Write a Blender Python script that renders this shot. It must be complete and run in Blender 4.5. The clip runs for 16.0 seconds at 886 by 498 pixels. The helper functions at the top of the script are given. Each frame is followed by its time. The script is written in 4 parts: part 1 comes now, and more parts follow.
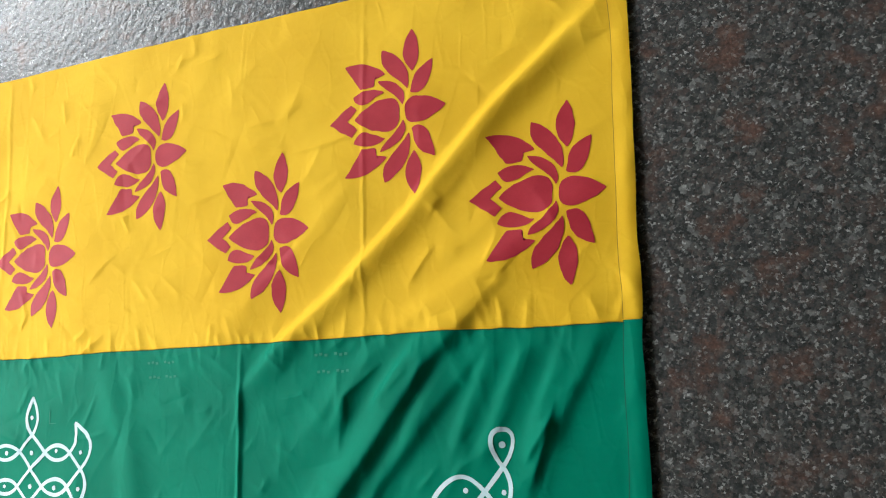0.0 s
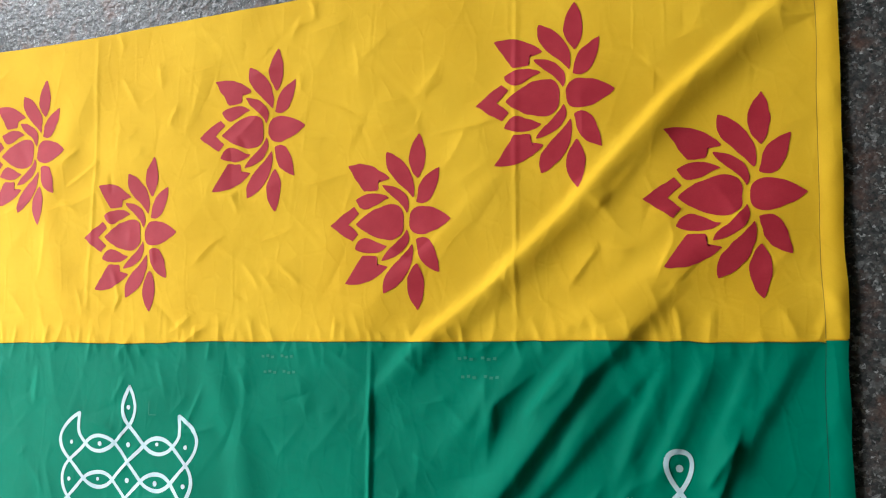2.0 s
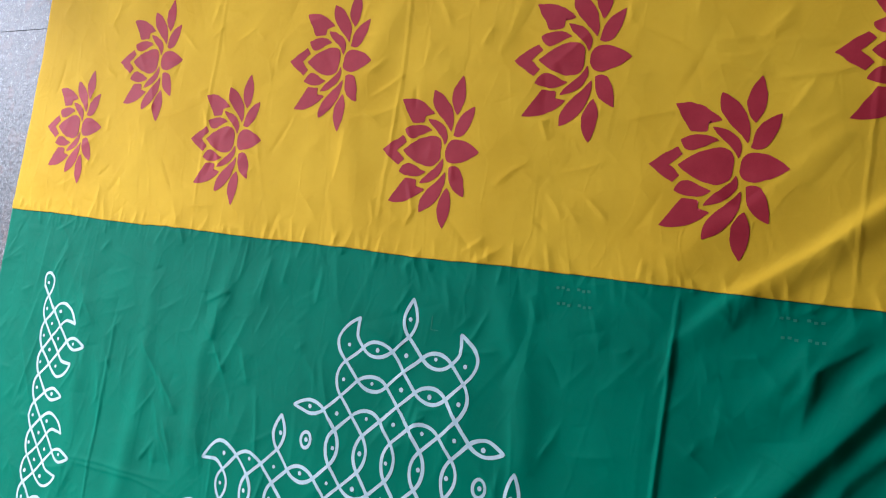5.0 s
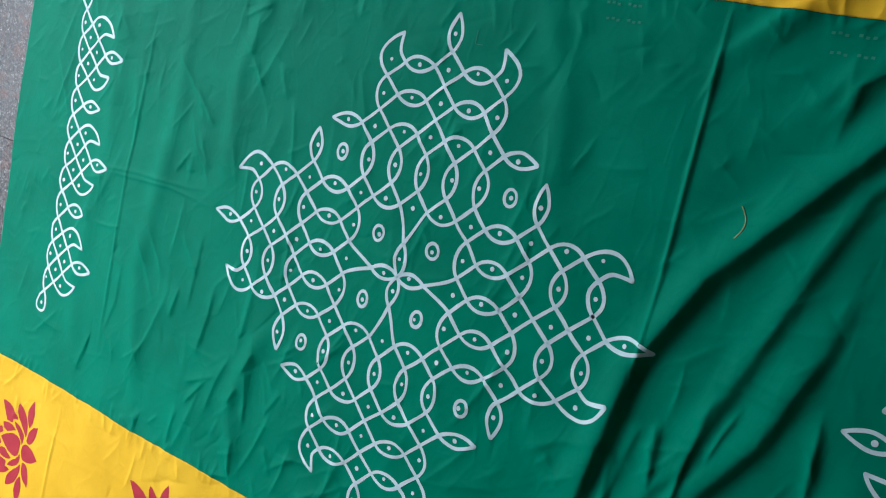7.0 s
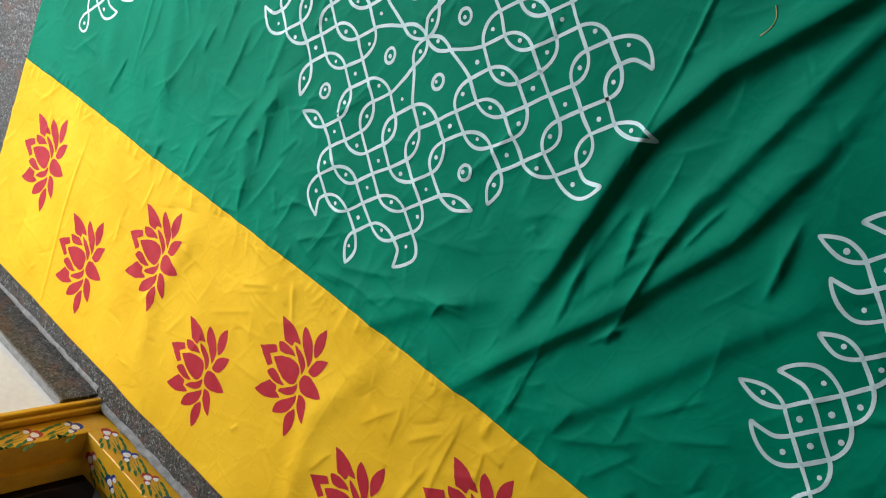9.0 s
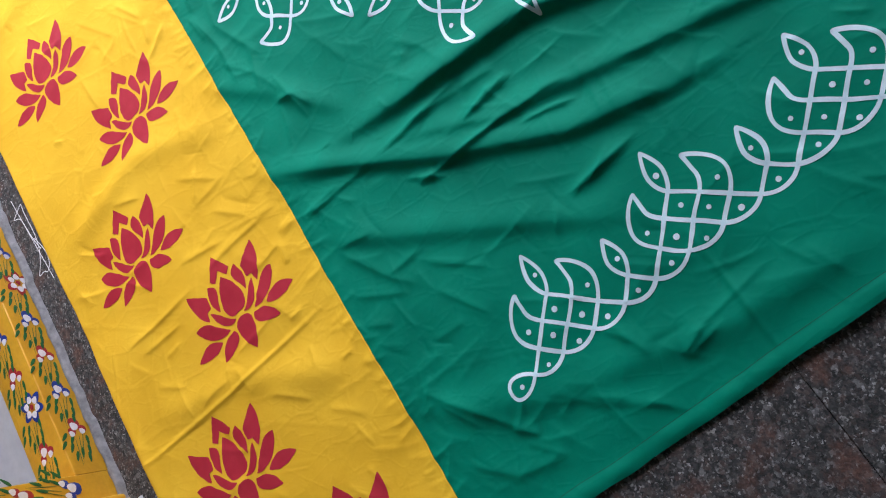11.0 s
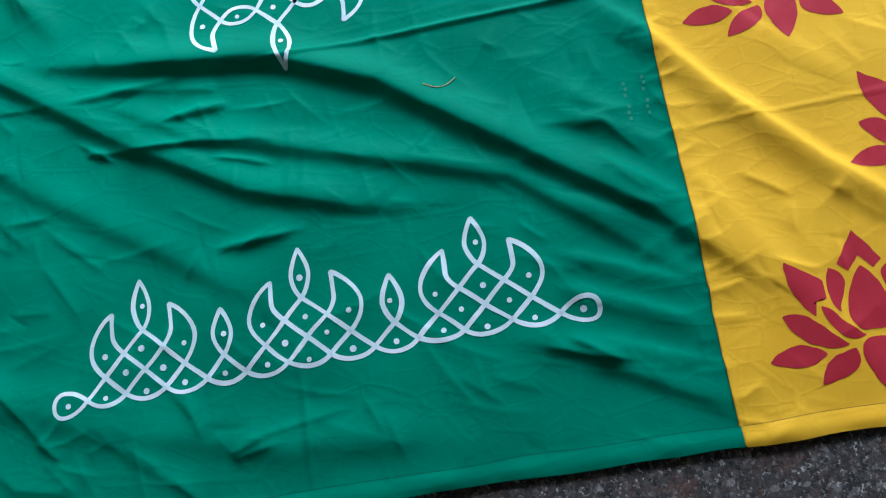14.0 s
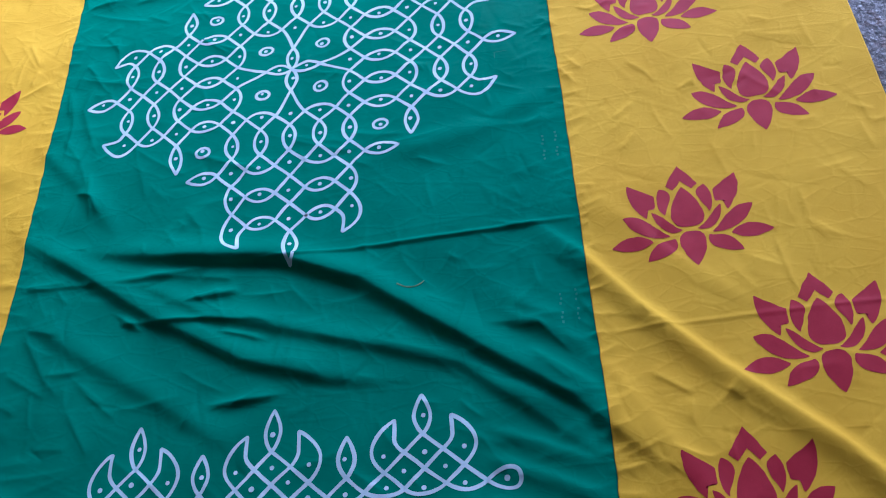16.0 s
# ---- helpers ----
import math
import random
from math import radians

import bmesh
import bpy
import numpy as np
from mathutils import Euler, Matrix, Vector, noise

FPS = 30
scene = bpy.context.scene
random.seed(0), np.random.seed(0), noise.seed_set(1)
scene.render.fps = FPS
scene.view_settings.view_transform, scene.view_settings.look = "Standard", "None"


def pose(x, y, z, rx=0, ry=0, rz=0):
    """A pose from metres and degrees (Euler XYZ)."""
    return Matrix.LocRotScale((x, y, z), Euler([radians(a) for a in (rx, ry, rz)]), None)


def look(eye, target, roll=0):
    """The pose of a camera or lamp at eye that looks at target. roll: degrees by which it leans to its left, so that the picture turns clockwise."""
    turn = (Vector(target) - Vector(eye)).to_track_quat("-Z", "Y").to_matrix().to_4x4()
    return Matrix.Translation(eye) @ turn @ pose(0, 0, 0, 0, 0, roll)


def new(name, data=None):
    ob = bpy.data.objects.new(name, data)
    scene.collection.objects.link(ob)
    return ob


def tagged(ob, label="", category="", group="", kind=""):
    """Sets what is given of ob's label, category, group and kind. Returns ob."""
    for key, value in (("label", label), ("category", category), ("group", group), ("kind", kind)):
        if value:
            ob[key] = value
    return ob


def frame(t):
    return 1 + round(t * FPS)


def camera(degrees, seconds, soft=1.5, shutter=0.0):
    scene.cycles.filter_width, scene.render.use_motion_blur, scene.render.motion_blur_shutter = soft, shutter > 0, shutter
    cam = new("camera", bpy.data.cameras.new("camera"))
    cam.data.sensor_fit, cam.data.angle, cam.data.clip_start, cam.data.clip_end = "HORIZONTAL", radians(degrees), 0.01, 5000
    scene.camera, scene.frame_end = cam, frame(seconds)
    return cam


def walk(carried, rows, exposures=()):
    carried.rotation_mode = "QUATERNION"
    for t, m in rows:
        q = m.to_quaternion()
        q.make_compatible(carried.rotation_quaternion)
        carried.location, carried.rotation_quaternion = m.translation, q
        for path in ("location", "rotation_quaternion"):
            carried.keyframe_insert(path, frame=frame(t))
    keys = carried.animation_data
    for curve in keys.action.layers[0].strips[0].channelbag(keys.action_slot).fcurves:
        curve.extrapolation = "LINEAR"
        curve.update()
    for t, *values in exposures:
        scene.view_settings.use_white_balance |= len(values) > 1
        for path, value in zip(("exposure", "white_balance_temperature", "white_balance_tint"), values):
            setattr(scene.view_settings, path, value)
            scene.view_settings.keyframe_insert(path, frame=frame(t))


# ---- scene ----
cam = camera(51.4, 16.0, soft=1.1)
PATH = [
    (0, (1.517, 0.453, 1.315), (0.685, 0.808, -0.469), -70.4),
    (0.5, (1.475, 0.503, 1.339), (0.656, 0.849, -0.452), -67.4),
    (1, (1.435, 0.549, 1.338), (0.617, 0.796, -0.471), -71.5),
    (1.5, (1.345, 0.565, 1.328), (0.518, 0.79, -0.479), -73.4),
    (2, (1.227, 0.559, 1.32), (0.416, 0.791, -0.494), -75.2),
    (2.5, (1.132, 0.526, 1.322), (0.336, 0.776, -0.496), -75.5),
    (3, (1.059, 0.491, 1.349), (0.158, 0.775, -0.414), -73.9),
    (3.5, (1.052, 0.52, 1.377), (0.068, 0.813, -0.34), -73.2),
    (3.7, (1.044, 0.525, 1.381), (0.026, 0.802, -0.320), -72.8),
    (5.8, (0.995, 0.453, 1.407), (-0.128, 0.424, -0.247), -82.0),
    (6, (0.994, 0.43, 1.413), (-0.12, 0.363, -0.247), -83.1),
    (6.5, (0.998, 0.363, 1.417), (-0.09, 0.194, -0.253), -86.0),
    (7, (1.014, 0.309, 1.43), (-0.06, 0.035, -0.235), -88.9),
    (7.5, (1.03, 0.256, 1.449), (-0.079, -0.088, -0.18), -89.0),
    (8, (1.063, 0.212, 1.464), (-0.064, -0.221, -0.131), -89.0),
    (8.5, (1.095, 0.193, 1.448), (0.01, -0.334, -0.147), -90.6),
    (9, (1.135, 0.183, 1.446), (0.124, -0.415, -0.172), -92.0),
    (9.5, (1.199, 0.162, 1.436), (0.271, -0.461, -0.222), -90.6),
    (10, (1.25, 0.168, 1.422), (0.377, -0.46, -0.264), -86.8),
    (10.2, (1.264, 0.181, 1.414), (0.416, -0.458, -0.28), -86.2),
    (12.3, (1.326, 0.199, 1.339), (0.804, -0.478, -0.469), -69.4),
    (12.5, (1.326, 0.205, 1.335), (0.799, -0.43, -0.487), -65.9),
    (13, (1.299, 0.256, 1.316), (0.772, -0.257, -0.544), -57.4),
    (13.5, (1.253, 0.302, 1.309), (0.7, -0.071, -0.577), -45.6),
    (14, (1.234, 0.375, 1.302), (0.702, 0.150, -0.613), -32.6),
    (14.5, (1.241, 0.452, 1.298), (0.655, 0.329, -0.611), -23.9),
    (15, (1.346, 0.477, 1.372), (0.564, 0.359, -0.465), -21.2),
    (15.5, (1.439, 0.501, 1.427), (0.483, 0.307, -0.319), -23.6),
    (16, (1.481, 0.567, 1.456), (0.406, 0.284, -0.207), -20.4),
]
EXPOSURES = [
    (0, 1.53, 6050, 6),
    (0.5, 1.47, 6050, 5),
    (1.5, 1.36, 6100, 6),
    (2, 1.35, 5950, 8),
    (2.5, 1.18, 5600, 18),
    (3, 0.84, 5700, 20),
    (3.5, 0.80, 5650, 20),
    (6, 0.49, 5450, 12),
    (7, 0.47, 5650, 10),
    (8, 0.49, 6400, 8),
    (8.5, 0.60, 6600, 8),
    (9, 0.74, 6150, 8),
    (9.5, 0.90, 5200, 25),
    (10, 1.00, 5300, 25),
    (10.2, 1.05, 5300, 25),
    (12.3, 1.34, 6350, 14),
    (13, 1.43, 5850, 13),
    (13.5, 1.47, 5450, 16),
    (14, 1.42, 5335, 16),
    (14.5, 1.42, 5335, 18),
    (15, 1.22, 5250, 21),
    (15.5, 1.14, 4900, 23),
    (16, 0.85, 4600, 30),
]
walk(cam, [(t, look(eye, target, roll)) for t, eye, target, roll in PATH], EXPOSURES)

# ---- light ----
SUN_DIR = Vector((-0.74, 0.255, 0.64)).normalized()      # towards the light
world = bpy.data.worlds.new("world")
scene.world = world
world.use_nodes = True
wt = world.node_tree
sky = wt.nodes.new("ShaderNodeTexSky")
sky.sky_type = "NISHITA"
sky.sun_disc = False
sky.sun_elevation = math.asin(SUN_DIR.z)
sky.sun_rotation = math.atan2(SUN_DIR.x, SUN_DIR.y)
sky.dust_density, sky.air_density, sky.ozone_density = 0.6, 1.0, 2.0
wt.nodes["Background"].inputs[1].default_value = 0.042
wt.links.new(sky.outputs[0], wt.nodes["Background"].inputs[0])
sun = new("sun", bpy.data.lights.new("sun", "SUN"))
sun.data.energy, sun.data.angle, sun.data.color = 5.0, radians(54), (1.0, 0.98, 0.96)
sun.matrix_world = look(SUN_DIR * 10, (0, 0, 0))

# ---- materials ----


def material(name, rough=0.6, **given):
    m = bpy.data.materials.new(name)
    m.use_nodes = True
    b = m.node_tree.nodes["Principled BSDF"]
    b.inputs["Roughness"].default_value = rough
    for key, value in given.items():
        b.inputs[key.replace("_", " ")].default_value = value
    return m, m.node_tree, b


def nd(nt, kind, **sets):
    n = nt.nodes.new("ShaderNode" + kind)
    for key, value in sets.items():
        if key in ("operation", "blend_type", "data_type", "feature", "bands_direction"):
            if key == "operation":
                n.operation = value
            elif key == "blend_type":
                n.blend_type = value
            elif key == "data_type":
                n.data_type = value
            elif key == "feature":
                n.feature = value
            else:
                n.bands_direction = value
        else:
            n.inputs[key].default_value = value
    return n


def coords(nt, scale=(1, 1, 1)):
    c = nt.nodes.new("ShaderNodeTexCoord")
    mp = nd(nt, "Mapping", Scale=scale)
    nt.links.new(c.outputs["Object"], mp.inputs["Vector"])
    return mp.outputs[0]


def noise_of(nt, vec, scale, detail=4.0, rough=0.6):
    n = nd(nt, "TexNoise", Scale=scale, Detail=detail, Roughness=rough)
    nt.links.new(vec, n.inputs["Vector"])
    return n.outputs["Fac"]


def ramp(nt, fac, stops):
    r = nt.nodes.new("ShaderNodeValToRGB")
    e = r.color_ramp.elements
    while len(e) < len(stops):
        e.new(0.5)
    for k, (p, c) in enumerate(stops):
        e[k].position, e[k].color = p, (*c, 1) if len(c) == 3 else c
    nt.links.new(fac, r.inputs[0])
    return r.outputs[0]


def mix(nt, fac, a, b, how="MIX"):
    n = nt.nodes.new("ShaderNodeMix")
    n.data_type, n.blend_type = "RGBA", how
    for sock, v in ((n.inputs[0], fac), (n.inputs[6], a), (n.inputs[7], b)):
        if isinstance(v, (int, float)):
            sock.default_value = v
        elif isinstance(v, tuple):
            sock.default_value = (*v, 1)
        else:
            nt.links.new(v, sock)
    return n.outputs[2]


def bump(nt, b, height, strength, distance):
    n = nd(nt, "Bump", Strength=strength, Distance=distance)
    nt.links.new(height, n.inputs["Height"])
    nt.links.new(n.outputs[0], b.inputs["Normal"])


def cotton(name, dark, light, rough=0.68):
    """Plain-woven cotton: fine threads, faint dye mottling and soiling."""
    m, nt, b = material(name, rough, Specular_IOR_Level=0.08)
    v = coords(nt)
    c = ramp(nt, noise_of(nt, v, 5, 5), [(0.3, dark), (0.7, light)])
    fine = ramp(nt, noise_of(nt, coords(nt, (1, 6, 1)), 420, 2), [(0.3, (0.86, 0.86, 0.86)), (0.7, (1, 1, 1))])
    nt.links.new(mix(nt, 0.6, c, fine, "MULTIPLY"), b.inputs["Base Color"])
    weave = nt.nodes.new("ShaderNodeMath")
    weave.operation = "ADD"
    for k, (direction, s) in enumerate((("X", 640), ("Y", 640))):
        w = nd(nt, "TexWave", Scale=s, Distortion=0.6, bands_direction=direction)
        nt.links.new(v, w.inputs["Vector"])
        nt.links.new(w.outputs["Fac"], weave.inputs[k])
    soft = noise_of(nt, v, 38, 5)
    for scale, gain, reach in ((6.5, 3.6, 0.045), (15.0, 2.8, 0.07), (34.0, 1.6, 0.09)):
        cells = nd(nt, "TexVoronoi", Scale=scale, feature="DISTANCE_TO_EDGE")
        nt.links.new(coords(nt, (1.0, 0.6, 1.0)), cells.inputs["Vector"])
        line = nd(nt, "MapRange")
        nt.links.new(cells.outputs["Distance"], line.inputs["Value"])
        line.inputs["From Max"].default_value = reach
        line.inputs["To Min"].default_value, line.inputs["To Max"].default_value = gain, 0.0
        line.interpolation_type = "SMOOTHSTEP"
        total = nd(nt, "Math", operation="ADD")
        nt.links.new(soft, total.inputs[0])
        nt.links.new(line.outputs[0], total.inputs[1])
        soft = total.outputs[0]
    both = nt.nodes.new("ShaderNodeMath")
    both.operation = "MULTIPLY_ADD"
    nt.links.new(weave.outputs[0], both.inputs[0])
    both.inputs[1].default_value = 0.22
    nt.links.new(soft, both.inputs[2])
    bump(nt, b, both.outputs[0], 0.14, 0.0013)
    return m


def stencil_paint(name, dark, light, rough=0.55):
    """Fabric paint that has soaked into the weave, thinner in places."""
    m, nt, b = material(name, rough, Specular_IOR_Level=0.12)
    v = coords(nt)
    c = ramp(nt, noise_of(nt, v, 22, 6), [(0.3, dark), (0.72, light)])
    fine = ramp(nt, noise_of(nt, v, 600, 2), [(0.3, (0.88, 0.88, 0.88)), (0.7, (1, 1, 1))])
    nt.links.new(mix(nt, 1.0, c, fine, "MULTIPLY"), b.inputs["Base Color"])
    bump(nt, b, noise_of(nt, v, 500, 3), 0.25, 0.0008)
    return m


def granite(name, warm=1.0, rough=0.13):
    """Polished dark granite: interlocking black, grey, brown and pale grains with larger brown feldspars."""
    m, nt, b = material(name, rough, Specular_IOR_Level=0.17)
    v = coords(nt)
    wander = nd(nt, "TexNoise", Scale=170.0, Detail=5.0, Roughness=0.7)
    nt.links.new(v, wander.inputs["Vector"])
    bent = nd(nt, "VectorMath", operation="MULTIPLY_ADD")
    nt.links.new(wander.outputs["Color"], bent.inputs[0])
    bent.inputs[1].default_value = (0.011, 0.011, 0.011)
    nt.links.new(v, bent.inputs[2])

    def grains(scale, stops):
        cells = nd(nt, "TexVoronoi", Scale=scale)
        nt.links.new(bent.outputs[0], cells.inputs["Vector"])
        pick = nd(nt, "SeparateColor")
        nt.links.new(cells.outputs["Color"], pick.inputs[0])
        return ramp(nt, pick.outputs[0], stops)

    dark, grey = (0.016, 0.018, 0.017), (0.060, 0.063, 0.059)
    coarse = grains(120.0, [(0.0, dark), (0.42, (0.026, 0.029, 0.027)), (0.60, grey), (0.76, (0.095 * warm, 0.061 * warm, 0.050 * warm)), (0.92, (0.11, 0.11, 0.104)), (1.0, (0.26, 0.26, 0.24))])
    fine = grains(310.0, [(0.0, dark), (0.55, grey), (0.80, (0.11 * warm, 0.084 * warm, 0.072 * warm)), (0.92, (0.28, 0.28, 0.262)), (1.0, (0.60, 0.60, 0.56))])
    base = mix(nt, ramp(nt, noise_of(nt, v, 45, 5, 0.7), [(0.40, (0.2, 0.2, 0.2)), (0.62, (0.85, 0.85, 0.85))]), coarse, fine)
    cloud = ramp(nt, noise_of(nt, v, 85, 8, 0.75), [(0.34, (0.014, 0.016, 0.015)), (0.5, (0.048, 0.049, 0.046)), (0.66, (0.15, 0.146, 0.138))])
    base = mix(nt, 0.32, base, cloud)
    patch = ramp(nt, noise_of(nt, v, 15, 5, 0.6), [(0.53, (0, 0, 0)), (0.66, (0.72, 0.72, 0.72))])
    feldspar = ramp(nt, noise_of(nt, v, 150, 5, 0.7), [(0.3, (0.045 * warm, 0.026 * warm, 0.020 * warm)), (0.7, (0.17 * warm, 0.092 * warm, 0.066 * warm))])
    nt.links.new(mix(nt, patch, base, feldspar), b.inputs["Base Color"])
    wear = nd(nt, "MapRange")
    nt.links.new(noise_of(nt, v, 60, 6, 0.7), wear.inputs["Value"])
    wear.inputs["From Min"].default_value, wear.inputs["From Max"].default_value = 0.3, 0.7
    wear.inputs["To Min"].default_value, wear.inputs["To Max"].default_value = rough * 0.4, rough * 2.0
    nt.links.new(wear.outputs[0], b.inputs["Roughness"])
    bump(nt, b, noise_of(nt, v, 70, 4, 0.6), 0.9, 0.0032)
    return m


def plain(name, dark, light, rough, scale=12.0, relief=0.1):
    m, nt, b = material(name, rough)
    v = coords(nt)
    c = ramp(nt, noise_of(nt, v, scale, 6), [(0.3, dark), (0.7, light)])
    fine = ramp(nt, noise_of(nt, v, scale * 14, 4), [(0.3, (0.85, 0.85, 0.85)), (0.7, (1, 1, 1))])
    nt.links.new(mix(nt, 0.7, c, fine, "MULTIPLY"), b.inputs["Base Color"])
    bump(nt, b, noise_of(nt, v, scale * 10, 4), relief, 0.002)
    return m


GREEN = cotton("green_cotton", (0.001, 0.160, 0.090), (0.002, 0.210, 0.119))
YELLOW = cotton("yellow_cotton", (0.72, 0.415, 0.012), (0.82, 0.50, 0.022))
RED = stencil_paint("red_fabric_paint", (0.36, 0.018, 0.030), (0.45, 0.032, 0.045))
WHITE = stencil_paint("white_fabric_paint", (0.46, 0.62, 0.63), (0.66, 0.82, 0.83))
SEAM = plain("seam_shadow_thread", (0.22, 0.13, 0.01), (0.34, 0.20, 0.02), 0.9, 60)
# dark green for the hem thread and for the shade line at the seams
SEAM_GREEN = plain("dark_green_thread_and_shade", (0.002, 0.05, 0.026), (0.003, 0.08, 0.042), 0.9, 60)
GRANITE = granite("polished_granite")
SKIRT = granite("skirting_granite", 1.2, 0.24)
CEMENT = plain("grey_cement", (0.15, 0.15, 0.147), (0.32, 0.315, 0.30), 0.92, 55, 1.0)
GROUT = plain("pale_grout", (0.42, 0.42, 0.42), (0.60, 0.60, 0.58), 0.85, 60, 0.3)
WALLPAINT = plain("white_wall_paint", (0.70, 0.70, 0.68), (0.80, 0.80, 0.79), 0.6, 4, 0.05)
CEILING = plain("ceiling_plaster", (0.24, 0.23, 0.22), (0.32, 0.31, 0.29), 0.8, 3, 0.08)
ENDWALL = plain("brown_wall_paint", (0.13, 0.11, 0.09), (0.20, 0.17, 0.14), 0.7, 3, 0.08)
GROUND = plain("ground_concrete", (0.20, 0.19, 0.17), (0.32, 0.31, 0.28), 0.9, 2, 0.2)
ENAMEL = plain("yellow_enamel", (0.60, 0.30, 0.012), (0.76, 0.42, 0.020), 0.32, 9, 0.06)
P_RED = plain("crimson_enamel", (0.32, 0.015, 0.02), (0.42, 0.03, 0.035), 0.4, 60)
P_BLUE = plain("blue_enamel", (0.012, 0.03, 0.20), (0.02, 0.05, 0.32), 0.4, 60)
P_WHITE = plain("white_enamel", (0.72, 0.66, 0.64), (0.85, 0.82, 0.80), 0.4, 60)
P_GREEN = plain("leaf_enamel", (0.008, 0.09, 0.025), (0.015, 0.15, 0.04), 0.4, 60)
MARBLE = plain("grey_marble", (0.55, 0.55, 0.55), (0.72, 0.72, 0.70), 0.2, 3, 0.02)
RUG = plain("maroon_rug", (0.10, 0.012, 0.02), (0.22, 0.04, 0.05), 0.95, 80, 1.0)
DARKWOOD = plain("dark_door_varnish", (0.020, 0.010, 0.006), (0.045, 0.022, 0.012), 0.35, 7, 0.15)
THREAD = plain("tan_thread", (0.45, 0.36, 0.14), (0.60, 0.50, 0.22), 0.8, 100)
CHALK = plain("chalk", (0.55, 0.55, 0.55), (0.75, 0.75, 0.74), 0.95, 200, 0.5)
INK = plain("faint_print", (0.006, 0.195, 0.112), (0.014, 0.22, 0.134), 0.8, 200)

# ---- mesh helpers ----


def mesh_object(name, verts, faces, mats, parent=None, label="", smooth=False, slots=None):
    me = bpy.data.meshes.new(name)
    me.from_pydata([tuple(map(float, p)) for p in verts], [], [tuple(map(int, q)) for q in faces])
    for m in (mats if isinstance(mats, (list, tuple)) else [mats]):
        me.materials.append(m)
    if slots is not None:
        me.polygons.foreach_set("material_index", slots)
    if smooth:
        me.polygons.foreach_set("use_smooth", [True] * len(me.polygons))
    me.update()
    ob = new(name, me)
    if parent is not None:
        ob.parent = parent
    if label:
        tagged(ob, label)
    return ob


def part(name, bm, mat, parent, label=""):
    me = bpy.data.meshes.new(name)
    bm.to_mesh(me)
    bm.free()
    me.materials.append(mat)
    ob = new(name, me)
    ob.parent = parent
    if label:
        tagged(ob, label)
    return ob


def add_box(bm, lo, hi, bevel=0.0):
    out = bmesh.ops.create_cube(bm, size=1.0)
    vs = out["verts"]
    for v in vs:
        v.co = Vector([lo[k] + (v.co[k] + 0.5) * (hi[k] - lo[k]) for k in range(3)])
    if bevel:
        es = list({e for v in vs for e in v.link_edges})
        bmesh.ops.bevel(bm, geom=es, offset=bevel, segments=2, affect="EDGES", profile=0.6)
    return bm


def box(name, lo, hi, mat, parent=None, label="", bevel=0.0):
    bm = add_box(bmesh.new(), lo, hi, bevel)
    return part(name, bm, mat, parent, label)


def structure(ob, label, category):
    return tagged(ob, label, category, kind="structure")


# ---- the lie of the cloth ----
STEP = 0.0026
GX0, GY0, GX1, GY1 = -1.40, -1.24, 1.28, 1.24
gx = np.arange(GX0, GX1 + STEP / 2, STEP)
gy = np.arange(GY0, GY1 + STEP / 2, STEP)
XX, YY = np.meshgrid(gx, gy)
rng = np.random.default_rng(7)


def lattice_noise(px, py, cell, seed):
    """Smooth value noise in -1..1 with the given cell size."""
    table = np.random.default_rng(seed).uniform(-1, 1, (97, 97))
    a, b = px / cell, py / cell
    i, j = np.floor(a).astype(int), np.floor(b).astype(int)
    u, v = a - i, b - j
    u, v = u * u * u * (u * (u * 6 - 15) + 10), v * v * v * (v * (v * 6 - 15) + 10)
    t = lambda m, n: table[m % 97, n % 97]
    return (t(i, j) * (1 - u) + t(i + 1, j) * u) * (1 - v) + (t(i, j + 1) * (1 - u) + t(i + 1, j + 1) * u) * v


def ridge(points, height, width, lean=0.0):
    """A soft fold along a line, rising and dying out at its ends."""
    pts = np.array(points)
    seg = np.diff(pts, axis=0)
    length = np.hypot(seg[:, 0], seg[:, 1])
    total, run = length.sum(), 0.0
    near, side, along = np.full(XX.shape, 9.0), np.zeros(XX.shape), np.zeros(XX.shape)
    for (px, py), (dx, dy), n in zip(pts, seg, length):
        t = np.clip(((XX - px) * dx + (YY - py) * dy) / n ** 2, 0, 1)
        ex, ey = XX - px - t * dx, YY - py - t * dy
        d = np.hypot(ex, ey)
        closer = d < near
        near = np.where(closer, d, near)
        side = np.where(closer, np.sign(ex * dy - ey * dx), side)
        along = np.where(closer, (run + t * n) / total, along)
        run += n
    w = width * (1 + lean * side)
    return height * np.exp(-(near / w) ** 2) * np.clip(np.minimum(along, 1 - along) * 5 + 0.15, 0, 1)


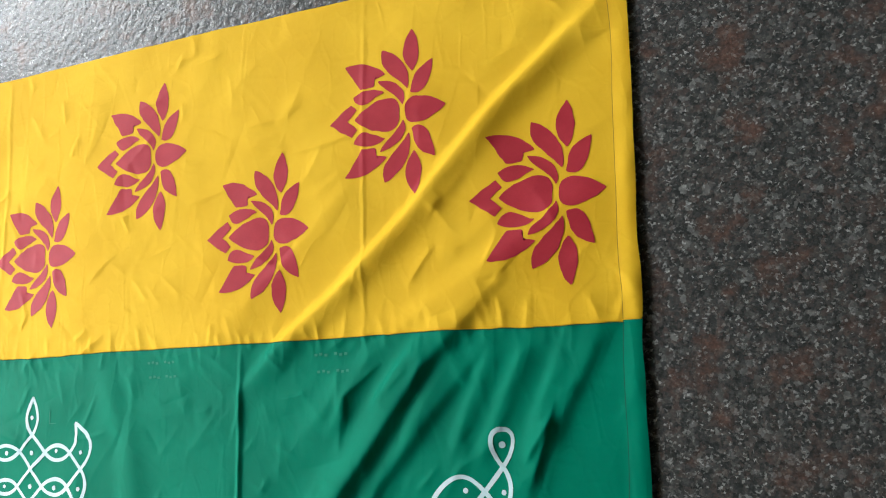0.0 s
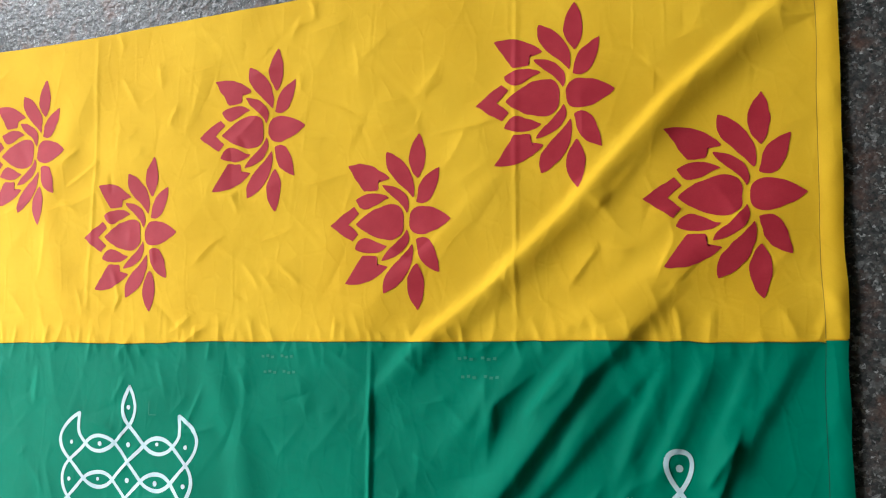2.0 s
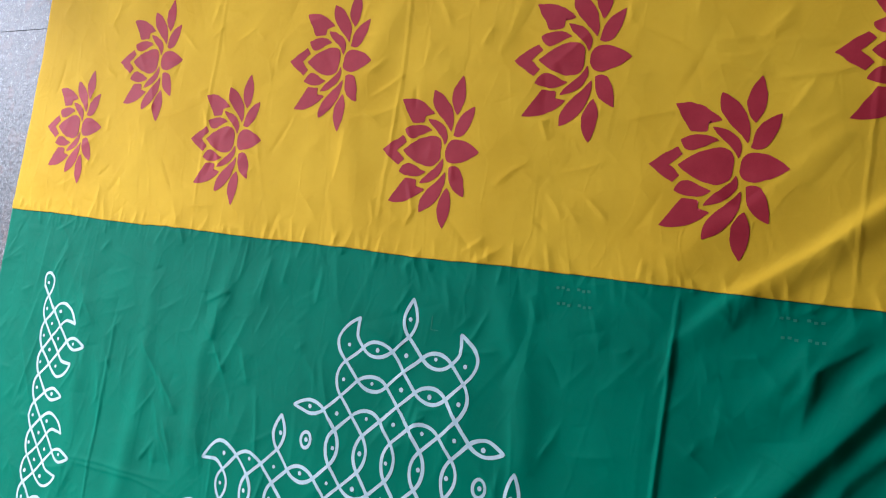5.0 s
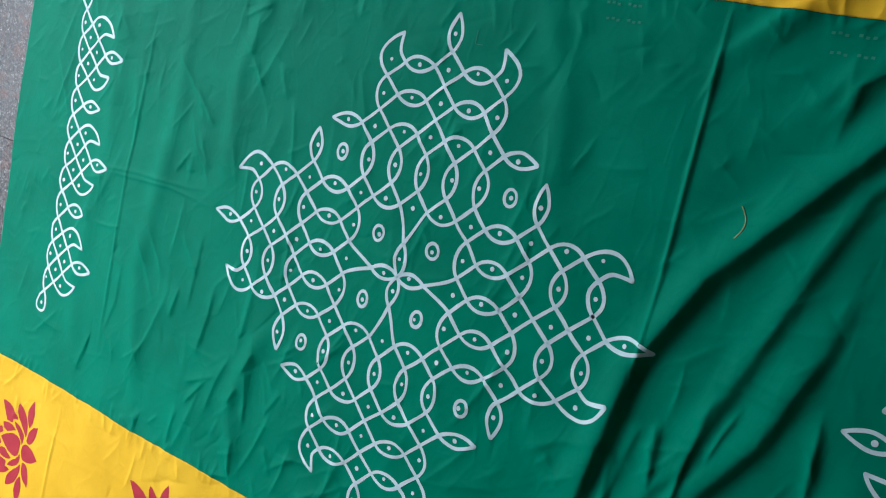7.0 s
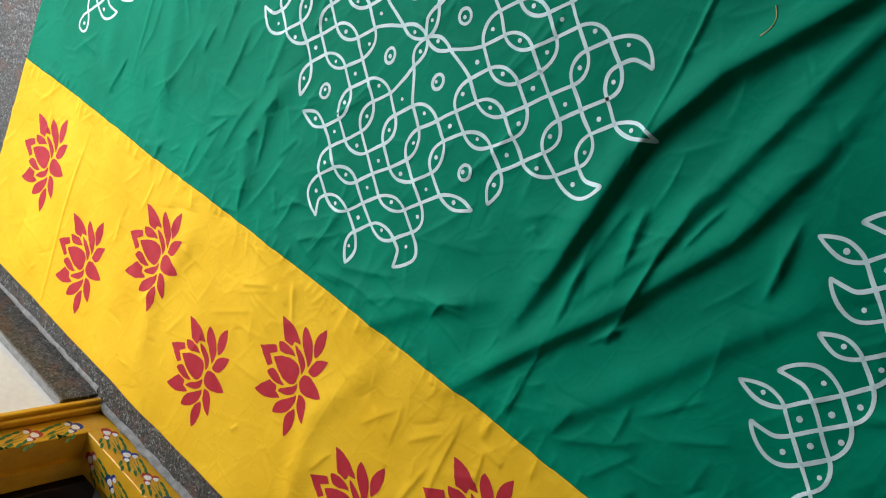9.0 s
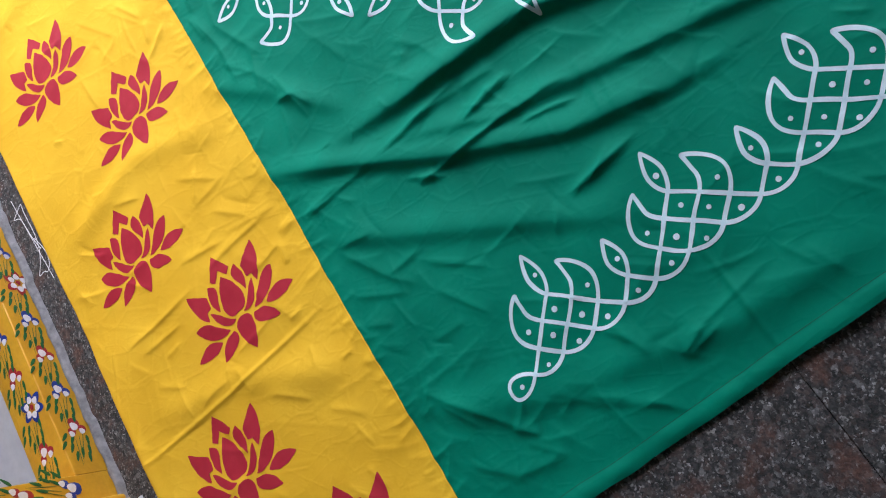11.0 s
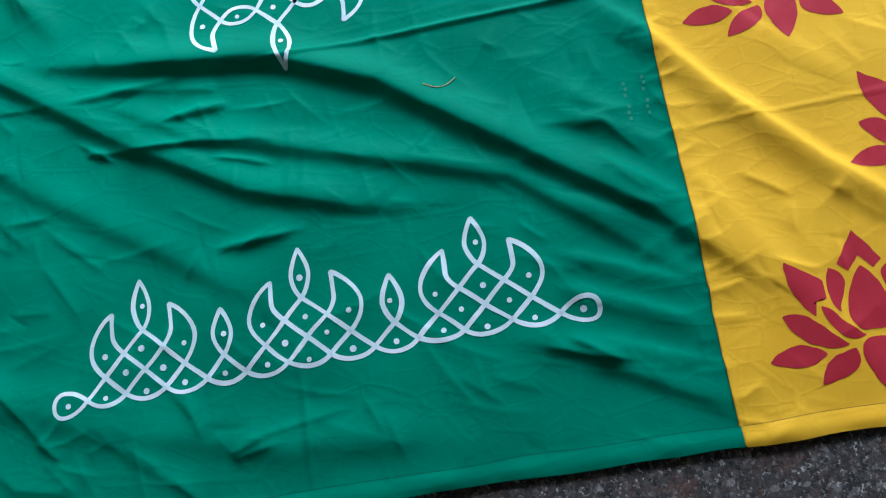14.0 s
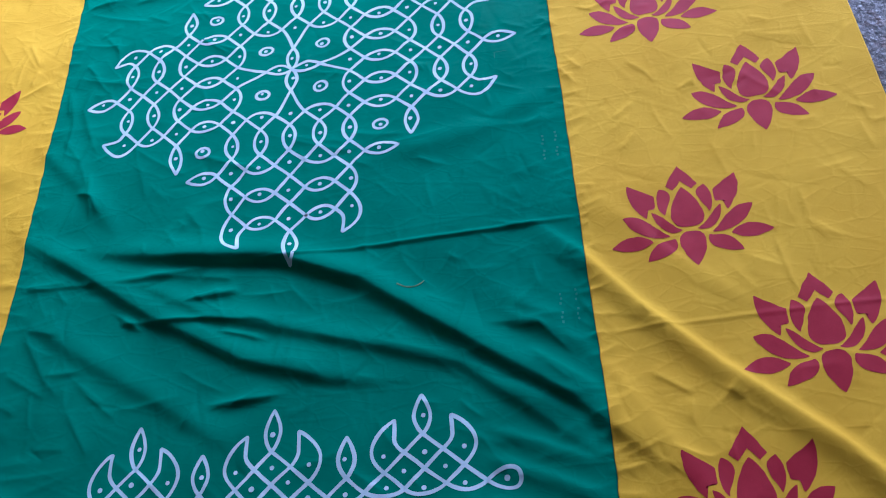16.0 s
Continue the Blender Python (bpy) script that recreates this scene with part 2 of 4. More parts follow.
H = np.full(XX.shape, 0.0045)
H += 0.0022 * lattice_noise(XX + 0.02 * lattice_noise(XX, YY, 0.2, 3), YY, 0.16, 1) + 0.0014 * lattice_noise(XX + YY * 0.5, YY - XX * 0.5, 0.075, 2)
BIG_FOLDS = (
    ([(1.20, 1.09), (1.0, 0.93), (0.846, 0.775), (0.717, 0.66), (0.60, 0.575), (0.50, 0.48)], 0.0120, 0.021, -0.35),
    ([(1.17, 0.80), (1.0, 0.69), (0.85, 0.60), (0.72, 0.50), (0.60, 0.36)], 0.006, 0.034, -0.3),
    ([(0.76, 0.86), (0.62, 0.73), (0.47, 0.61)], 0.003, 0.026, -0.3),
    ([(0.43, -0.42), (0.47, -0.25), (0.505, -0.01), (0.585, 0.16), (0.71, 0.32), (0.87, 0.53), (1.0, 0.66)], 0.020, 0.026, -0.4),
    ([(0.36, -0.60), (0.50, -0.40), (0.60, -0.266), (0.725, -0.06), (0.78, 0.10), (0.80, 0.20)], 0.014, 0.025, -0.4),
    ([(0.50, -0.33), (0.62, -0.14), (0.67, 0.02), (0.73, 0.20), (0.78, 0.34), (0.90, 0.48), (1.0, 0.59)], 0.009, 0.020, -0.3),
    ([(0.56, -0.55), (0.68, -0.38), (0.80, -0.2), (0.90, -0.06)], 0.007, 0.028, -0.3),
)
END_FOLDS = (
    ([(1.02, 0.30), (1.06, 0.40), (1.12, 0.50), (1.17, 0.60)], 0.006, 0.020, -0.3),
    ([(0.92, -0.58), (1.04, -0.36), (1.12, -0.05), (1.14, 0.2)], 0.006, 0.030, -0.2),
    ([(0.12, -0.60), (0.24, -0.48), (0.40, -0.36)], 0.006, 0.024, -0.2),
    ([(-0.72, 0.55), (-0.70, 0.2), (-0.74, -0.2), (-0.66, -0.56)], 0.005, 0.030, 0.0),
    ([(-0.98, 0.5), (-0.93, 0.1), (-0.97, -0.3), (-0.88, -0.58)], 0.004, 0.034, 0.0),
    ([(-0.45, 0.56), (-0.52, 0.3), (-0.50, 0.05)], 0.005, 0.026, 0.0),
    ([(-0.30, -0.2), (-0.36, -0.4), (-0.30, -0.58)], 0.006, 0.026, 0.0),
)
SOFT_FOLDS = (
    ([(0.18, 0.56), (0.26, 0.42), (0.30, 0.2)], 0.005, 0.028, 0.0),
    ([(0.20, -0.62), (0.10, -0.85), (0.14, -1.12)], 0.005, 0.030, 0.0),
    ([(-0.42, -0.64), (-0.50, -0.9), (-0.46, -1.12)], 0.005, 0.034, 0.0),
    ([(0.80, -0.62), (0.66, -0.86), (0.60, -1.1)], 0.006, 0.034, 0.0),
    ([(-0.15, 0.62), (-0.22, 0.85), (-0.10, 1.12)], 0.004, 0.036, 0.0),
    ([(1.215, -1.15), (1.20, -0.6), (1.205, 0.0), (1.21, 0.6), (1.222, 1.15)], 0.0025, 0.016, 0.0),
    ([(0.50, -1.17), (0.9, -1.17), (1.2, -1.165)], 0.004, 0.018, 0.0),
)
SEAM_FOLDS = (
    ([(0.872, 0.575), (0.824, 0.522), (0.771, 0.457)], 0.0045, 0.014, -0.2),
    ([(0.934, 0.570), (0.880, 0.491), (0.829, 0.412)], 0.0045, 0.014, -0.2),
    ([(0.994, 0.564), (0.950, 0.472), (0.911, 0.378)], 0.0050, 0.015, -0.2),
    ([(1.048, 0.563), (1.001, 0.468), (0.958, 0.369)], 0.0050, 0.015, -0.2),
    ([(1.103, 0.561), (1.073, 0.489), (1.043, 0.416)], 0.0040, 0.014, -0.2),
    ([(0.784, 0.571), (0.739, 0.499), (0.695, 0.418)], 0.0035, 0.014, -0.2),
)
for points, height, width, lean in BIG_FOLDS + END_FOLDS + SOFT_FOLDS + SEAM_FOLDS:
    H += ridge(points, height, width, lean)
# pressed creases from the folded bolt
for points, height, width in (
    ([(0.513, -0.12), (0.513, 0.25), (0.513, 0.60)], 0.0034, 0.0042),
    ([(0.762, 0.56), (0.760, 0.90), (0.763, 1.20)], 0.0013, 0.0036),
    ([(-0.828, 0.40), (-0.838, 0.0), (-0.828, -0.45)], 0.0022, 0.0055),
    ([(-0.62, 0.60), (-0.63, 0.9), (-0.625, 1.2)], 0.0012, 0.0050),
    ([(-0.10, 0.60), (-0.09, 0.9), (-0.10, 1.2)], 0.0012, 0.0050),
    ([(0.66, -0.62), (0.67, -0.9), (0.66, -1.2)], 0.0024, 0.0050),
    ([(-0.93, -0.62), (-0.94, -0.9), (-0.93, -1.2)], 0.0022, 0.0050),
    ([(0.514, 0.107), (0.515, 0.36), (0.516, 0.57)], 0.0016, 0.0050),
    ([(1.21, -0.01), (1.05, -0.01), (0.95, -0.012)], 0.0022, 0.0055),
):
    H += ridge(points, height, width)


def crease(cx, cy, angle, length, height, width):
    """One small sharp wrinkle: a bent line, steeper on one side."""
    r = length * 0.6 + 0.02
    i0, i1 = np.searchsorted(gx, [cx - r, cx + r])
    j0, j1 = np.searchsorted(gy, [cy - r, cy + r])
    if i1 <= i0 or j1 <= j0:
        return
    dx, dy = XX[j0:j1, i0:i1] - cx, YY[j0:j1, i0:i1] - cy
    u, v = dx * math.cos(angle) + dy * math.sin(angle), dy * math.cos(angle) - dx * math.sin(angle)
    v = v + 0.04 * length * np.cos(u / length * 2.6)
    w = np.where(v > 0, width, width * 1.9)
    H[j0:j1, i0:i1] += 1.3 * height * np.exp(-np.sqrt((v / w) ** 2 + 0.04)) * np.exp(-(2 * u / length) ** 4)


def wrinkle(points, height, width):
    """A sharp pinched wrinkle along a short bent line, steeper on one side."""
    pts = np.array(points)
    (lx, ly), (hx, hy) = pts.min(0) - 8 * width, pts.max(0) + 8 * width
    i0, i1 = np.searchsorted(gx, [lx, hx])
    j0, j1 = np.searchsorted(gy, [ly, hy])
    px, py = XX[j0:j1, i0:i1], YY[j0:j1, i0:i1]
    seg = np.diff(pts, axis=0)
    length = np.hypot(seg[:, 0], seg[:, 1])
    total, run = length.sum(), 0.0
    near, side, along = np.full(px.shape, 9.0), np.zeros(px.shape), np.zeros(px.shape)
    for (qx, qy), (dx, dy), n in zip(pts[:-1], seg, length):
        t = ((px - qx) * dx + (py - qy) * dy) / n ** 2
        t = np.clip(t, 0, 1)
        ex, ey = px - qx - t * dx, py - qy - t * dy
        d = np.hypot(ex, ey)
        closer = d < near
        near, along = np.where(closer, d, near), np.where(closer, (run + t * n) / total, along)
        side = np.where(closer, np.sign(ex * dy - ey * dx), side)
        run += n
    wide = width * np.where(side > 0, 0.75, 1.6)
    fade = np.clip(np.minimum(along, 1 - along) * 3.5, 0, 1)
    fade = fade * fade * (3 - 2 * fade)
    H[j0:j1, i0:i1] += 1.4 * height * np.exp(-np.sqrt((near / wide) ** 2 + 0.09)) * fade


END_WRINKLES = (
    ([(0.585, -0.191), (0.567, -0.080)], 0.0045, 0.0050),
    ([(0.609, -0.333), (0.622, -0.252), (0.631, -0.105)], 0.0045, 0.0050),
    ([(0.656, -0.126), (0.673, -0.067), (0.693, -0.013)], 0.0050, 0.0050),
    ([(0.809, -0.138), (0.806, -0.061), (0.802, 0.029)], 0.0040, 0.0050),
    ([(1.039, 0.337), (1.081, 0.448)], 0.0030, 0.0050),
    ([(1.121, -0.130), (1.101, -0.072)], 0.0035, 0.0050),
    ([(0.697, 0.198), (0.646, 0.245)], 0.0020, 0.0040),
    ([(0.712, 0.378), (0.723, 0.482), (0.752, 0.518)], 0.0025, 0.0070),
    ([(0.706, -0.479), (0.704, -0.391)], 0.0030, 0.0060),
    ([(1.010, -0.212), (1.062, -0.177)], 0.0025, 0.0060),
    ([(1.051, -0.431), (1.091, -0.387)], 0.0030, 0.0060),
    ([(0.803, 0.487), (0.851, 0.531)], 0.0025, 0.0060),
    ([(1.066, 0.075), (1.135, 0.107)], 0.0020, 0.0060),
    ([(1.056, 0.209), (1.116, 0.280)], 0.0020, 0.0070),
)
CORNER_WRINKLES = (
    ([(0.504, -0.579), (0.509, -0.447), (0.518, -0.356)], 0.0030, 0.0050),
    ([(0.583, -0.348), (0.639, -0.273)], 0.0040, 0.0050),
    ([(0.685, -0.565), (0.757, -0.452)], 0.0030, 0.0080),
    ([(0.938, -0.523), (1.032, -0.467)], 0.0025, 0.0080),
    ([(1.079, -0.294), (1.128, -0.230)], 0.0025, 0.0070),
    ([(1.135, -0.222), (1.193, -0.164)], 0.0025, 0.0070),
    ([(1.081, -0.425), (1.141, -0.368)], 0.0020, 0.0070),
    ([(1.089, 0.103), (1.163, 0.129)], 0.0020, 0.0070),
    ([(0.853, -0.472), (0.861, -0.387)], 0.0020, 0.0070),
)
MIDDLE_WRINKLES = (
    ([(0.521, -0.366), (0.519, -0.291), (0.518, -0.205)], 0.0035, 0.0060),
    ([(0.628, 0.017), (0.758, -0.002)], 0.0030, 0.0080),
    ([(-0.318, -0.560), (-0.327, -0.465)], 0.0040, 0.0060),
    ([(-0.660, -0.620), (-0.639, -0.527)], 0.0035, 0.0060),
    ([(-0.499, -0.453), (-0.437, -0.371)], 0.0040, 0.0060),
    ([(-0.049, -0.551), (0.074, -0.526), (0.185, -0.530)], 0.0040, 0.0080),
    ([(-0.136, -0.514), (-0.035, -0.544)], 0.0035, 0.0080),
    ([(-0.548, -0.257), (-0.542, -0.143), (-0.540, -0.047)], 0.0025, 0.0070),
    ([(-0.307, -0.442), (-0.327, -0.299)], 0.0035, 0.0070),
    ([(-0.384, -0.576), (-0.310, -0.556)], 0.0035, 0.0060),
    ([(-0.216, -0.498), (-0.133, -0.432)], 0.0030, 0.0070),
)
PATTERN_WRINKLES = (
    ([(-0.826, -0.401), (-0.794, -0.299), (-0.795, -0.180)], 0.0020, 0.0060),
    ([(-0.905, -0.526), (-0.859, -0.383)], 0.0030, 0.0060),
    ([(-0.533, -0.586), (-0.518, -0.461)], 0.0030, 0.0060),
    ([(0.088, -0.558), (0.183, -0.487), (0.306, -0.439)], 0.0030, 0.0090),
    ([(0.199, -0.350), (0.332, -0.308)], 0.0025, 0.0100),
    ([(0.391, -0.268), (0.467, -0.219)], 0.0025, 0.0090),
    ([(0.114, -0.467), (0.229, -0.493)], 0.0030, 0.0080),
    ([(-0.006, -0.450), (-0.113, -0.396)], 0.0025, 0.0080),
    ([(-0.259, -0.394), (-0.215, -0.321)], 0.0030, 0.0070),
)
FAR_WRINKLES = (
    ([(-0.548, 0.423), (-0.448, 0.466)], 0.0030, 0.0050),
    ([(-0.643, 0.249), (-0.568, 0.173)], 0.0035, 0.0060),
    ([(-0.732, 0.328), (-0.628, 0.226)], 0.0025, 0.0060),
    ([(-0.491, 0.349), (-0.440, 0.283)], 0.0025, 0.0070),
    ([(-0.353, 0.559), (-0.364, 0.499), (-0.375, 0.438)], 0.0025, 0.0070),
    ([(-0.306, 0.563), (-0.319, 0.480)], 0.0020, 0.0070),
    ([(0.709, 0.538), (0.716, 0.457)], 0.0020, 0.0060),
    ([(0.683, 0.241), (0.720, 0.210)], 0.0030, 0.0060),
    ([(-0.951, -0.003), (-0.684, 0.012), (-0.517, -0.001)], 0.0018, 0.0040),
    ([(-0.613, 0.164), (-0.562, 0.072)], 0.0030, 0.0070),
    ([(-0.735, -0.073), (-0.640, -0.208)], 0.0025, 0.0070),
    ([(-0.614, -0.070), (-0.533, -0.164)], 0.0025, 0.0070),
    ([(-0.404, 0.349), (-0.369, 0.270)], 0.0025, 0.0070),
    ([(-0.212, 0.549), (-0.221, 0.457)], 0.0020, 0.0070),
)
BORDER_WRINKLES = (
    ([(0.602, 0.912), (0.696, 0.921), (0.746, 0.930)], 0.0020, 0.0050),
    ([(0.841, 0.656), (0.863, 0.686), (0.893, 0.726)], 0.0026, 0.0050),
    ([(0.755, 0.858), (0.847, 0.838), (0.947, 0.824)], 0.0012, 0.0050),
    ([(0.053, 1.108), (0.066, 1.051)], 0.0020, 0.0050),
    ([(-0.051, 1.182), (-0.031, 1.139)], 0.0020, 0.0050),
    ([(0.105, 1.020), (0.082, 0.977)], 0.0020, 0.0050),
    ([(0.145, 0.716), (0.187, 0.753), (0.224, 0.773)], 0.0020, 0.0050),
    ([(0.224, 0.847), (0.247, 0.804)], 0.0020, 0.0050),
    ([(0.319, 1.126), (0.404, 1.139)], 0.0015, 0.0060),
    ([(0.577, 0.971), (0.639, 1.006)], 0.0013, 0.0070),
    ([(0.368, 0.842), (0.495, 0.868)], 0.0013, 0.0060),
    ([(-0.035, 0.634), (-0.011, 0.678)], 0.0020, 0.0040),
    ([(0.886, 0.773), (0.908, 0.808)], 0.0020, 0.0060),
    ([(0.482, 1.049), (0.546, 1.103)], 0.0012, 0.0070),
)
SEAM_WRINKLES = (
    ([(0.682, 0.554), (0.725, 0.582), (0.802, 0.581)], 0.0025, 0.0070),
    ([(0.724, 0.420), (0.729, 0.486), (0.804, 0.546)], 0.0030, 0.0050),
    ([(1.032, 0.376), (1.059, 0.417), (1.086, 0.455)], 0.0060, 0.0070),
    ([(0.561, 0.571), (0.607, 0.527)], 0.0025, 0.0060),
    ([(1.065, 0.504), (1.121, 0.477)], 0.0020, 0.0080),
    ([(0.877, 0.550), (0.844, 0.472)], 0.0030, 0.0100),
    ([(0.913, 0.544), (0.950, 0.488)], 0.0025, 0.0100),
    ([(0.629, 0.501), (0.693, 0.444)], 0.0020, 0.0080),
    ([(0.247, 0.549), (0.278, 0.490)], 0.0020, 0.0070),
    ([(0.371, 0.534), (0.396, 0.459)], 0.0020, 0.0080),
    ([(0.073, 0.562), (0.103, 0.480)], 0.0020, 0.0070),
)
DOOR_WRINKLES = (
    ([(0.303, -0.782), (0.301, -0.706), (0.295, -0.651)], 0.0020, 0.0070),
    ([(0.471, -1.056), (0.478, -0.917)], 0.0025, 0.0050),
    ([(0.394, -0.746), (0.434, -0.592)], 0.0015, 0.0070),
    ([(0.045, -0.732), (0.191, -0.800)], 0.0015, 0.0070),
    ([(-0.176, -0.874), (-0.058, -0.863)], 0.0018, 0.0060),
    ([(-0.303, -0.820), (-0.151, -0.725)], 0.0015, 0.0060),
    ([(0.143, -0.957), (0.184, -0.871)], 0.0020, 0.0060),
    ([(-0.247, -0.731), (-0.117, -0.652)], 0.0015, 0.0060),
    ([(0.511, -0.729), (0.496, -0.624)], 0.0020, 0.0070),
    ([(-0.469, -0.722), (-0.347, -0.737)], 0.0015, 0.0060),
    ([(-0.552, -0.863), (-0.423, -0.909)], 0.0015, 0.0060),
)
DOOR_CORNER_WRINKLES = (
    ([(0.431, -1.103), (0.439, -1.000), (0.437, -0.843)], 0.0026, 0.0050),
    ([(0.437, -0.843), (0.428, -0.759), (0.429, -0.596)], 0.0022, 0.0050),
    ([(0.647, -0.971), (0.644, -0.875)], 0.0018, 0.0060),
    ([(0.719, -0.820), (0.792, -0.731)], 0.0022, 0.0070),
    ([(0.816, -0.723), (0.883, -0.639)], 0.0018, 0.0070),
    ([(1.166, -0.906), (1.132, -0.839)], 0.0020, 0.0050),
    ([(0.546, -1.058), (0.597, -0.978)], 0.0018, 0.0060),
    ([(0.945, -0.709), (1.011, -0.686)], 0.0018, 0.0060),
    ([(0.890, -1.145), (0.970, -1.045)], 0.0018, 0.0070),
    ([(0.516, -0.747), (0.655, -0.681)], 0.0018, 0.0070),
    ([(0.627, -0.859), (0.711, -0.845)], 0.0016, 0.0060),
)
HEM_WRINKLES = (
    ([(0.584, -0.545), (0.712, -0.469), (0.765, -0.421)], 0.0040, 0.0100),
    ([(0.889, -0.552), (0.960, -0.496), (1.038, -0.433), (1.102, -0.382)], 0.0045, 0.0090),
    ([(1.041, -0.546), (1.120, -0.463), (1.143, -0.349)], 0.0040, 0.0120),
    ([(1.028, -0.353), (1.096, -0.286), (1.144, -0.219), (1.182, -0.154)], 0.0035, 0.0120),
    ([(1.010, -0.197), (1.096, -0.165)], 0.0030, 0.0070),
    ([(1.054, -0.007), (1.138, -0.007)], 0.0030, 0.0080),
    ([(1.128, -0.131), (1.113, -0.045)], 0.0030, 0.0050),
    ([(1.105, -0.122), (1.093, -0.024), (1.079, 0.064)], 0.0025, 0.0050),
    ([(0.720, 0.185), (0.671, 0.240)], 0.0020, 0.0040),
    ([(1.063, 0.400), (1.085, 0.475)], 0.0030, 0.0060),
    ([(0.516, -0.381), (0.512, -0.198), (0.507, -0.135)], 0.0030, 0.0050),
    ([(0.745, -0.571), (0.782, -0.509)], 0.0030, 0.0090),
    ([(1.067, 0.254), (1.103, 0.337)], 0.0020, 0.0090),
)
FAN_WRINKLES = (
    ([(0.623, -0.255), (0.628, -0.152), (0.651, -0.003)], 0.0040, 0.0060),
    ([(0.815, -0.135), (0.810, -0.073), (0.808, 0.006)], 0.0040, 0.0060),
    ([(0.586, -0.204), (0.564, -0.108)], 0.0040, 0.0050),
    ([(0.267, -0.489), (0.291, -0.438), (0.343, -0.416)], 0.0050, 0.0060),
    ([(0.210, -0.460), (0.280, -0.446), (0.358, -0.438)], 0.0040, 0.0060),
    ([(0.497, -0.562), (0.499, -0.454)], 0.0030, 0.0060),
    ([(0.596, -0.536), (0.623, -0.449)], 0.0030, 0.0070),
    ([(0.776, -0.413), (0.888, -0.343)], 0.0030, 0.0070),
    ([(0.720, -0.409), (0.820, -0.298)], 0.0030, 0.0070),
    ([(-0.123, -0.530), (-0.065, -0.479)], 0.0030, 0.0060),
    ([(-0.051, -0.557), (0.043, -0.545)], 0.0030, 0.0060),
    ([(0.610, -0.332), (0.619, -0.288)], 0.0040, 0.0060),
)
DOOR_BORDER_WRINKLES = (
    ([(-0.237, -0.702), (-0.136, -0.650)], 0.0030, 0.0060),
    ([(-0.136, -0.650), (-0.076, -0.670)], 0.0030, 0.0050),
    ([(0.228, -0.718), (0.300, -0.765)], 0.0025, 0.0060),
    ([(0.214, -0.781), (0.296, -0.680)], 0.0020, 0.0060),
    ([(0.493, -0.635), (0.549, -0.644)], 0.0025, 0.0060),
    ([(0.375, -0.868), (0.408, -0.734)], 0.0025, 0.0060),
    ([(-0.266, -0.597), (-0.158, -0.619)], 0.0020, 0.0060),
    ([(0.087, -0.690), (0.162, -0.709)], 0.0020, 0.0060),
    ([(0.336, -0.735), (0.409, -0.661)], 0.0020, 0.0060),
)
WEST_WRINKLES = (
    ([(-0.774, -0.098), (-0.715, -0.180), (-0.654, -0.274)], 0.0030, 0.0080),
    ([(-0.598, -0.284), (-0.584, -0.197)], 0.0030, 0.0060),
    ([(-0.672, 0.051), (-0.622, 0.115)], 0.0030, 0.0060),
    ([(-0.497, -0.346), (-0.474, -0.230), (-0.471, -0.149)], 0.0040, 0.0080),
    ([(-0.340, -0.330), (-0.314, -0.268)], 0.0040, 0.0070),
    ([(-0.518, -0.408), (-0.407, -0.354)], 0.0030, 0.0070),
    ([(-0.363, -0.405), (-0.341, -0.356)], 0.0040, 0.0060),
    ([(-0.437, -0.474), (-0.412, -0.369), (-0.380, -0.291)], 0.0035, 0.0080),
    ([(-0.203, -0.511), (-0.240, -0.448)], 0.0035, 0.0080),
    ([(-0.058, -0.492), (0.026, -0.509), (0.182, -0.448)], 0.0040, 0.0090),
    ([(-0.600, 0.172), (-0.649, 0.267)], 0.0025, 0.0080),
)
EAST_WRINKLES = (
    ([(0.585, -0.177), (0.573, -0.074)], 0.0040, 0.0070),
    ([(0.505, -0.306), (0.531, -0.150)], 0.0040, 0.0100),
    ([(0.528, -0.172), (0.545, -0.095)], 0.0040, 0.0080),
    ([(0.630, -0.071), (0.660, -0.002)], 0.0030, 0.0090),
    ([(-0.978, 0.003), (-0.811, 0.019), (-0.613, 0.025), (-0.521, 0.040)], 0.0020, 0.0040),
    ([(0.658, 0.034), (0.731, 0.025), (0.766, 0.020)], 0.0025, 0.0080),
    ([(-0.398, 0.001), (-0.332, -0.095)], 0.0020, 0.0090),
    ([(0.345, -0.229), (0.411, -0.180), (0.482, -0.161)], 0.0030, 0.0100),
)
for group in (END_WRINKLES, CORNER_WRINKLES, MIDDLE_WRINKLES, PATTERN_WRINKLES, FAR_WRINKLES, BORDER_WRINKLES, SEAM_WRINKLES, DOOR_WRINKLES, DOOR_CORNER_WRINKLES,
              HEM_WRINKLES, FAN_WRINKLES, DOOR_BORDER_WRINKLES, WEST_WRINKLES, EAST_WRINKLES):
    for points, height, width in group:
        wrinkle(points, height, width)
# faint crumpling between them
for _ in range(900):
    cx, cy = rng.uniform(-1.33, 1.2), rng.uniform(-1.17, 1.17)
    crease(cx, cy, rng.choice([1.45, 0.75, 2.4, 0.2]) + rng.normal(0, 0.35), rng.uniform(0.025, 0.10), rng.choice([1, 1, -0.7]) * rng.uniform(0.0005, 0.0024), rng.uniform(0.003, 0.006))
for _ in range(70):
    cx, cy = rng.uniform(-1.3, 0.35), rng.uniform(-0.58, 0.58)
    crease(cx, cy, 1.42 + rng.normal(0, 0.3), rng.uniform(0.08, 0.22), rng.uniform(0.0008, 0.0028), rng.uniform(0.004, 0.008))
for _ in range(60):
    cx, cy = rng.uniform(0.40, 1.17), rng.uniform(-0.56, 0.52)
    crease(cx, cy, 1.2 + rng.normal(0, 0.5), rng.uniform(0.05, 0.16), rng.uniform(0.0006, 0.0020), rng.uniform(0.004, 0.008))
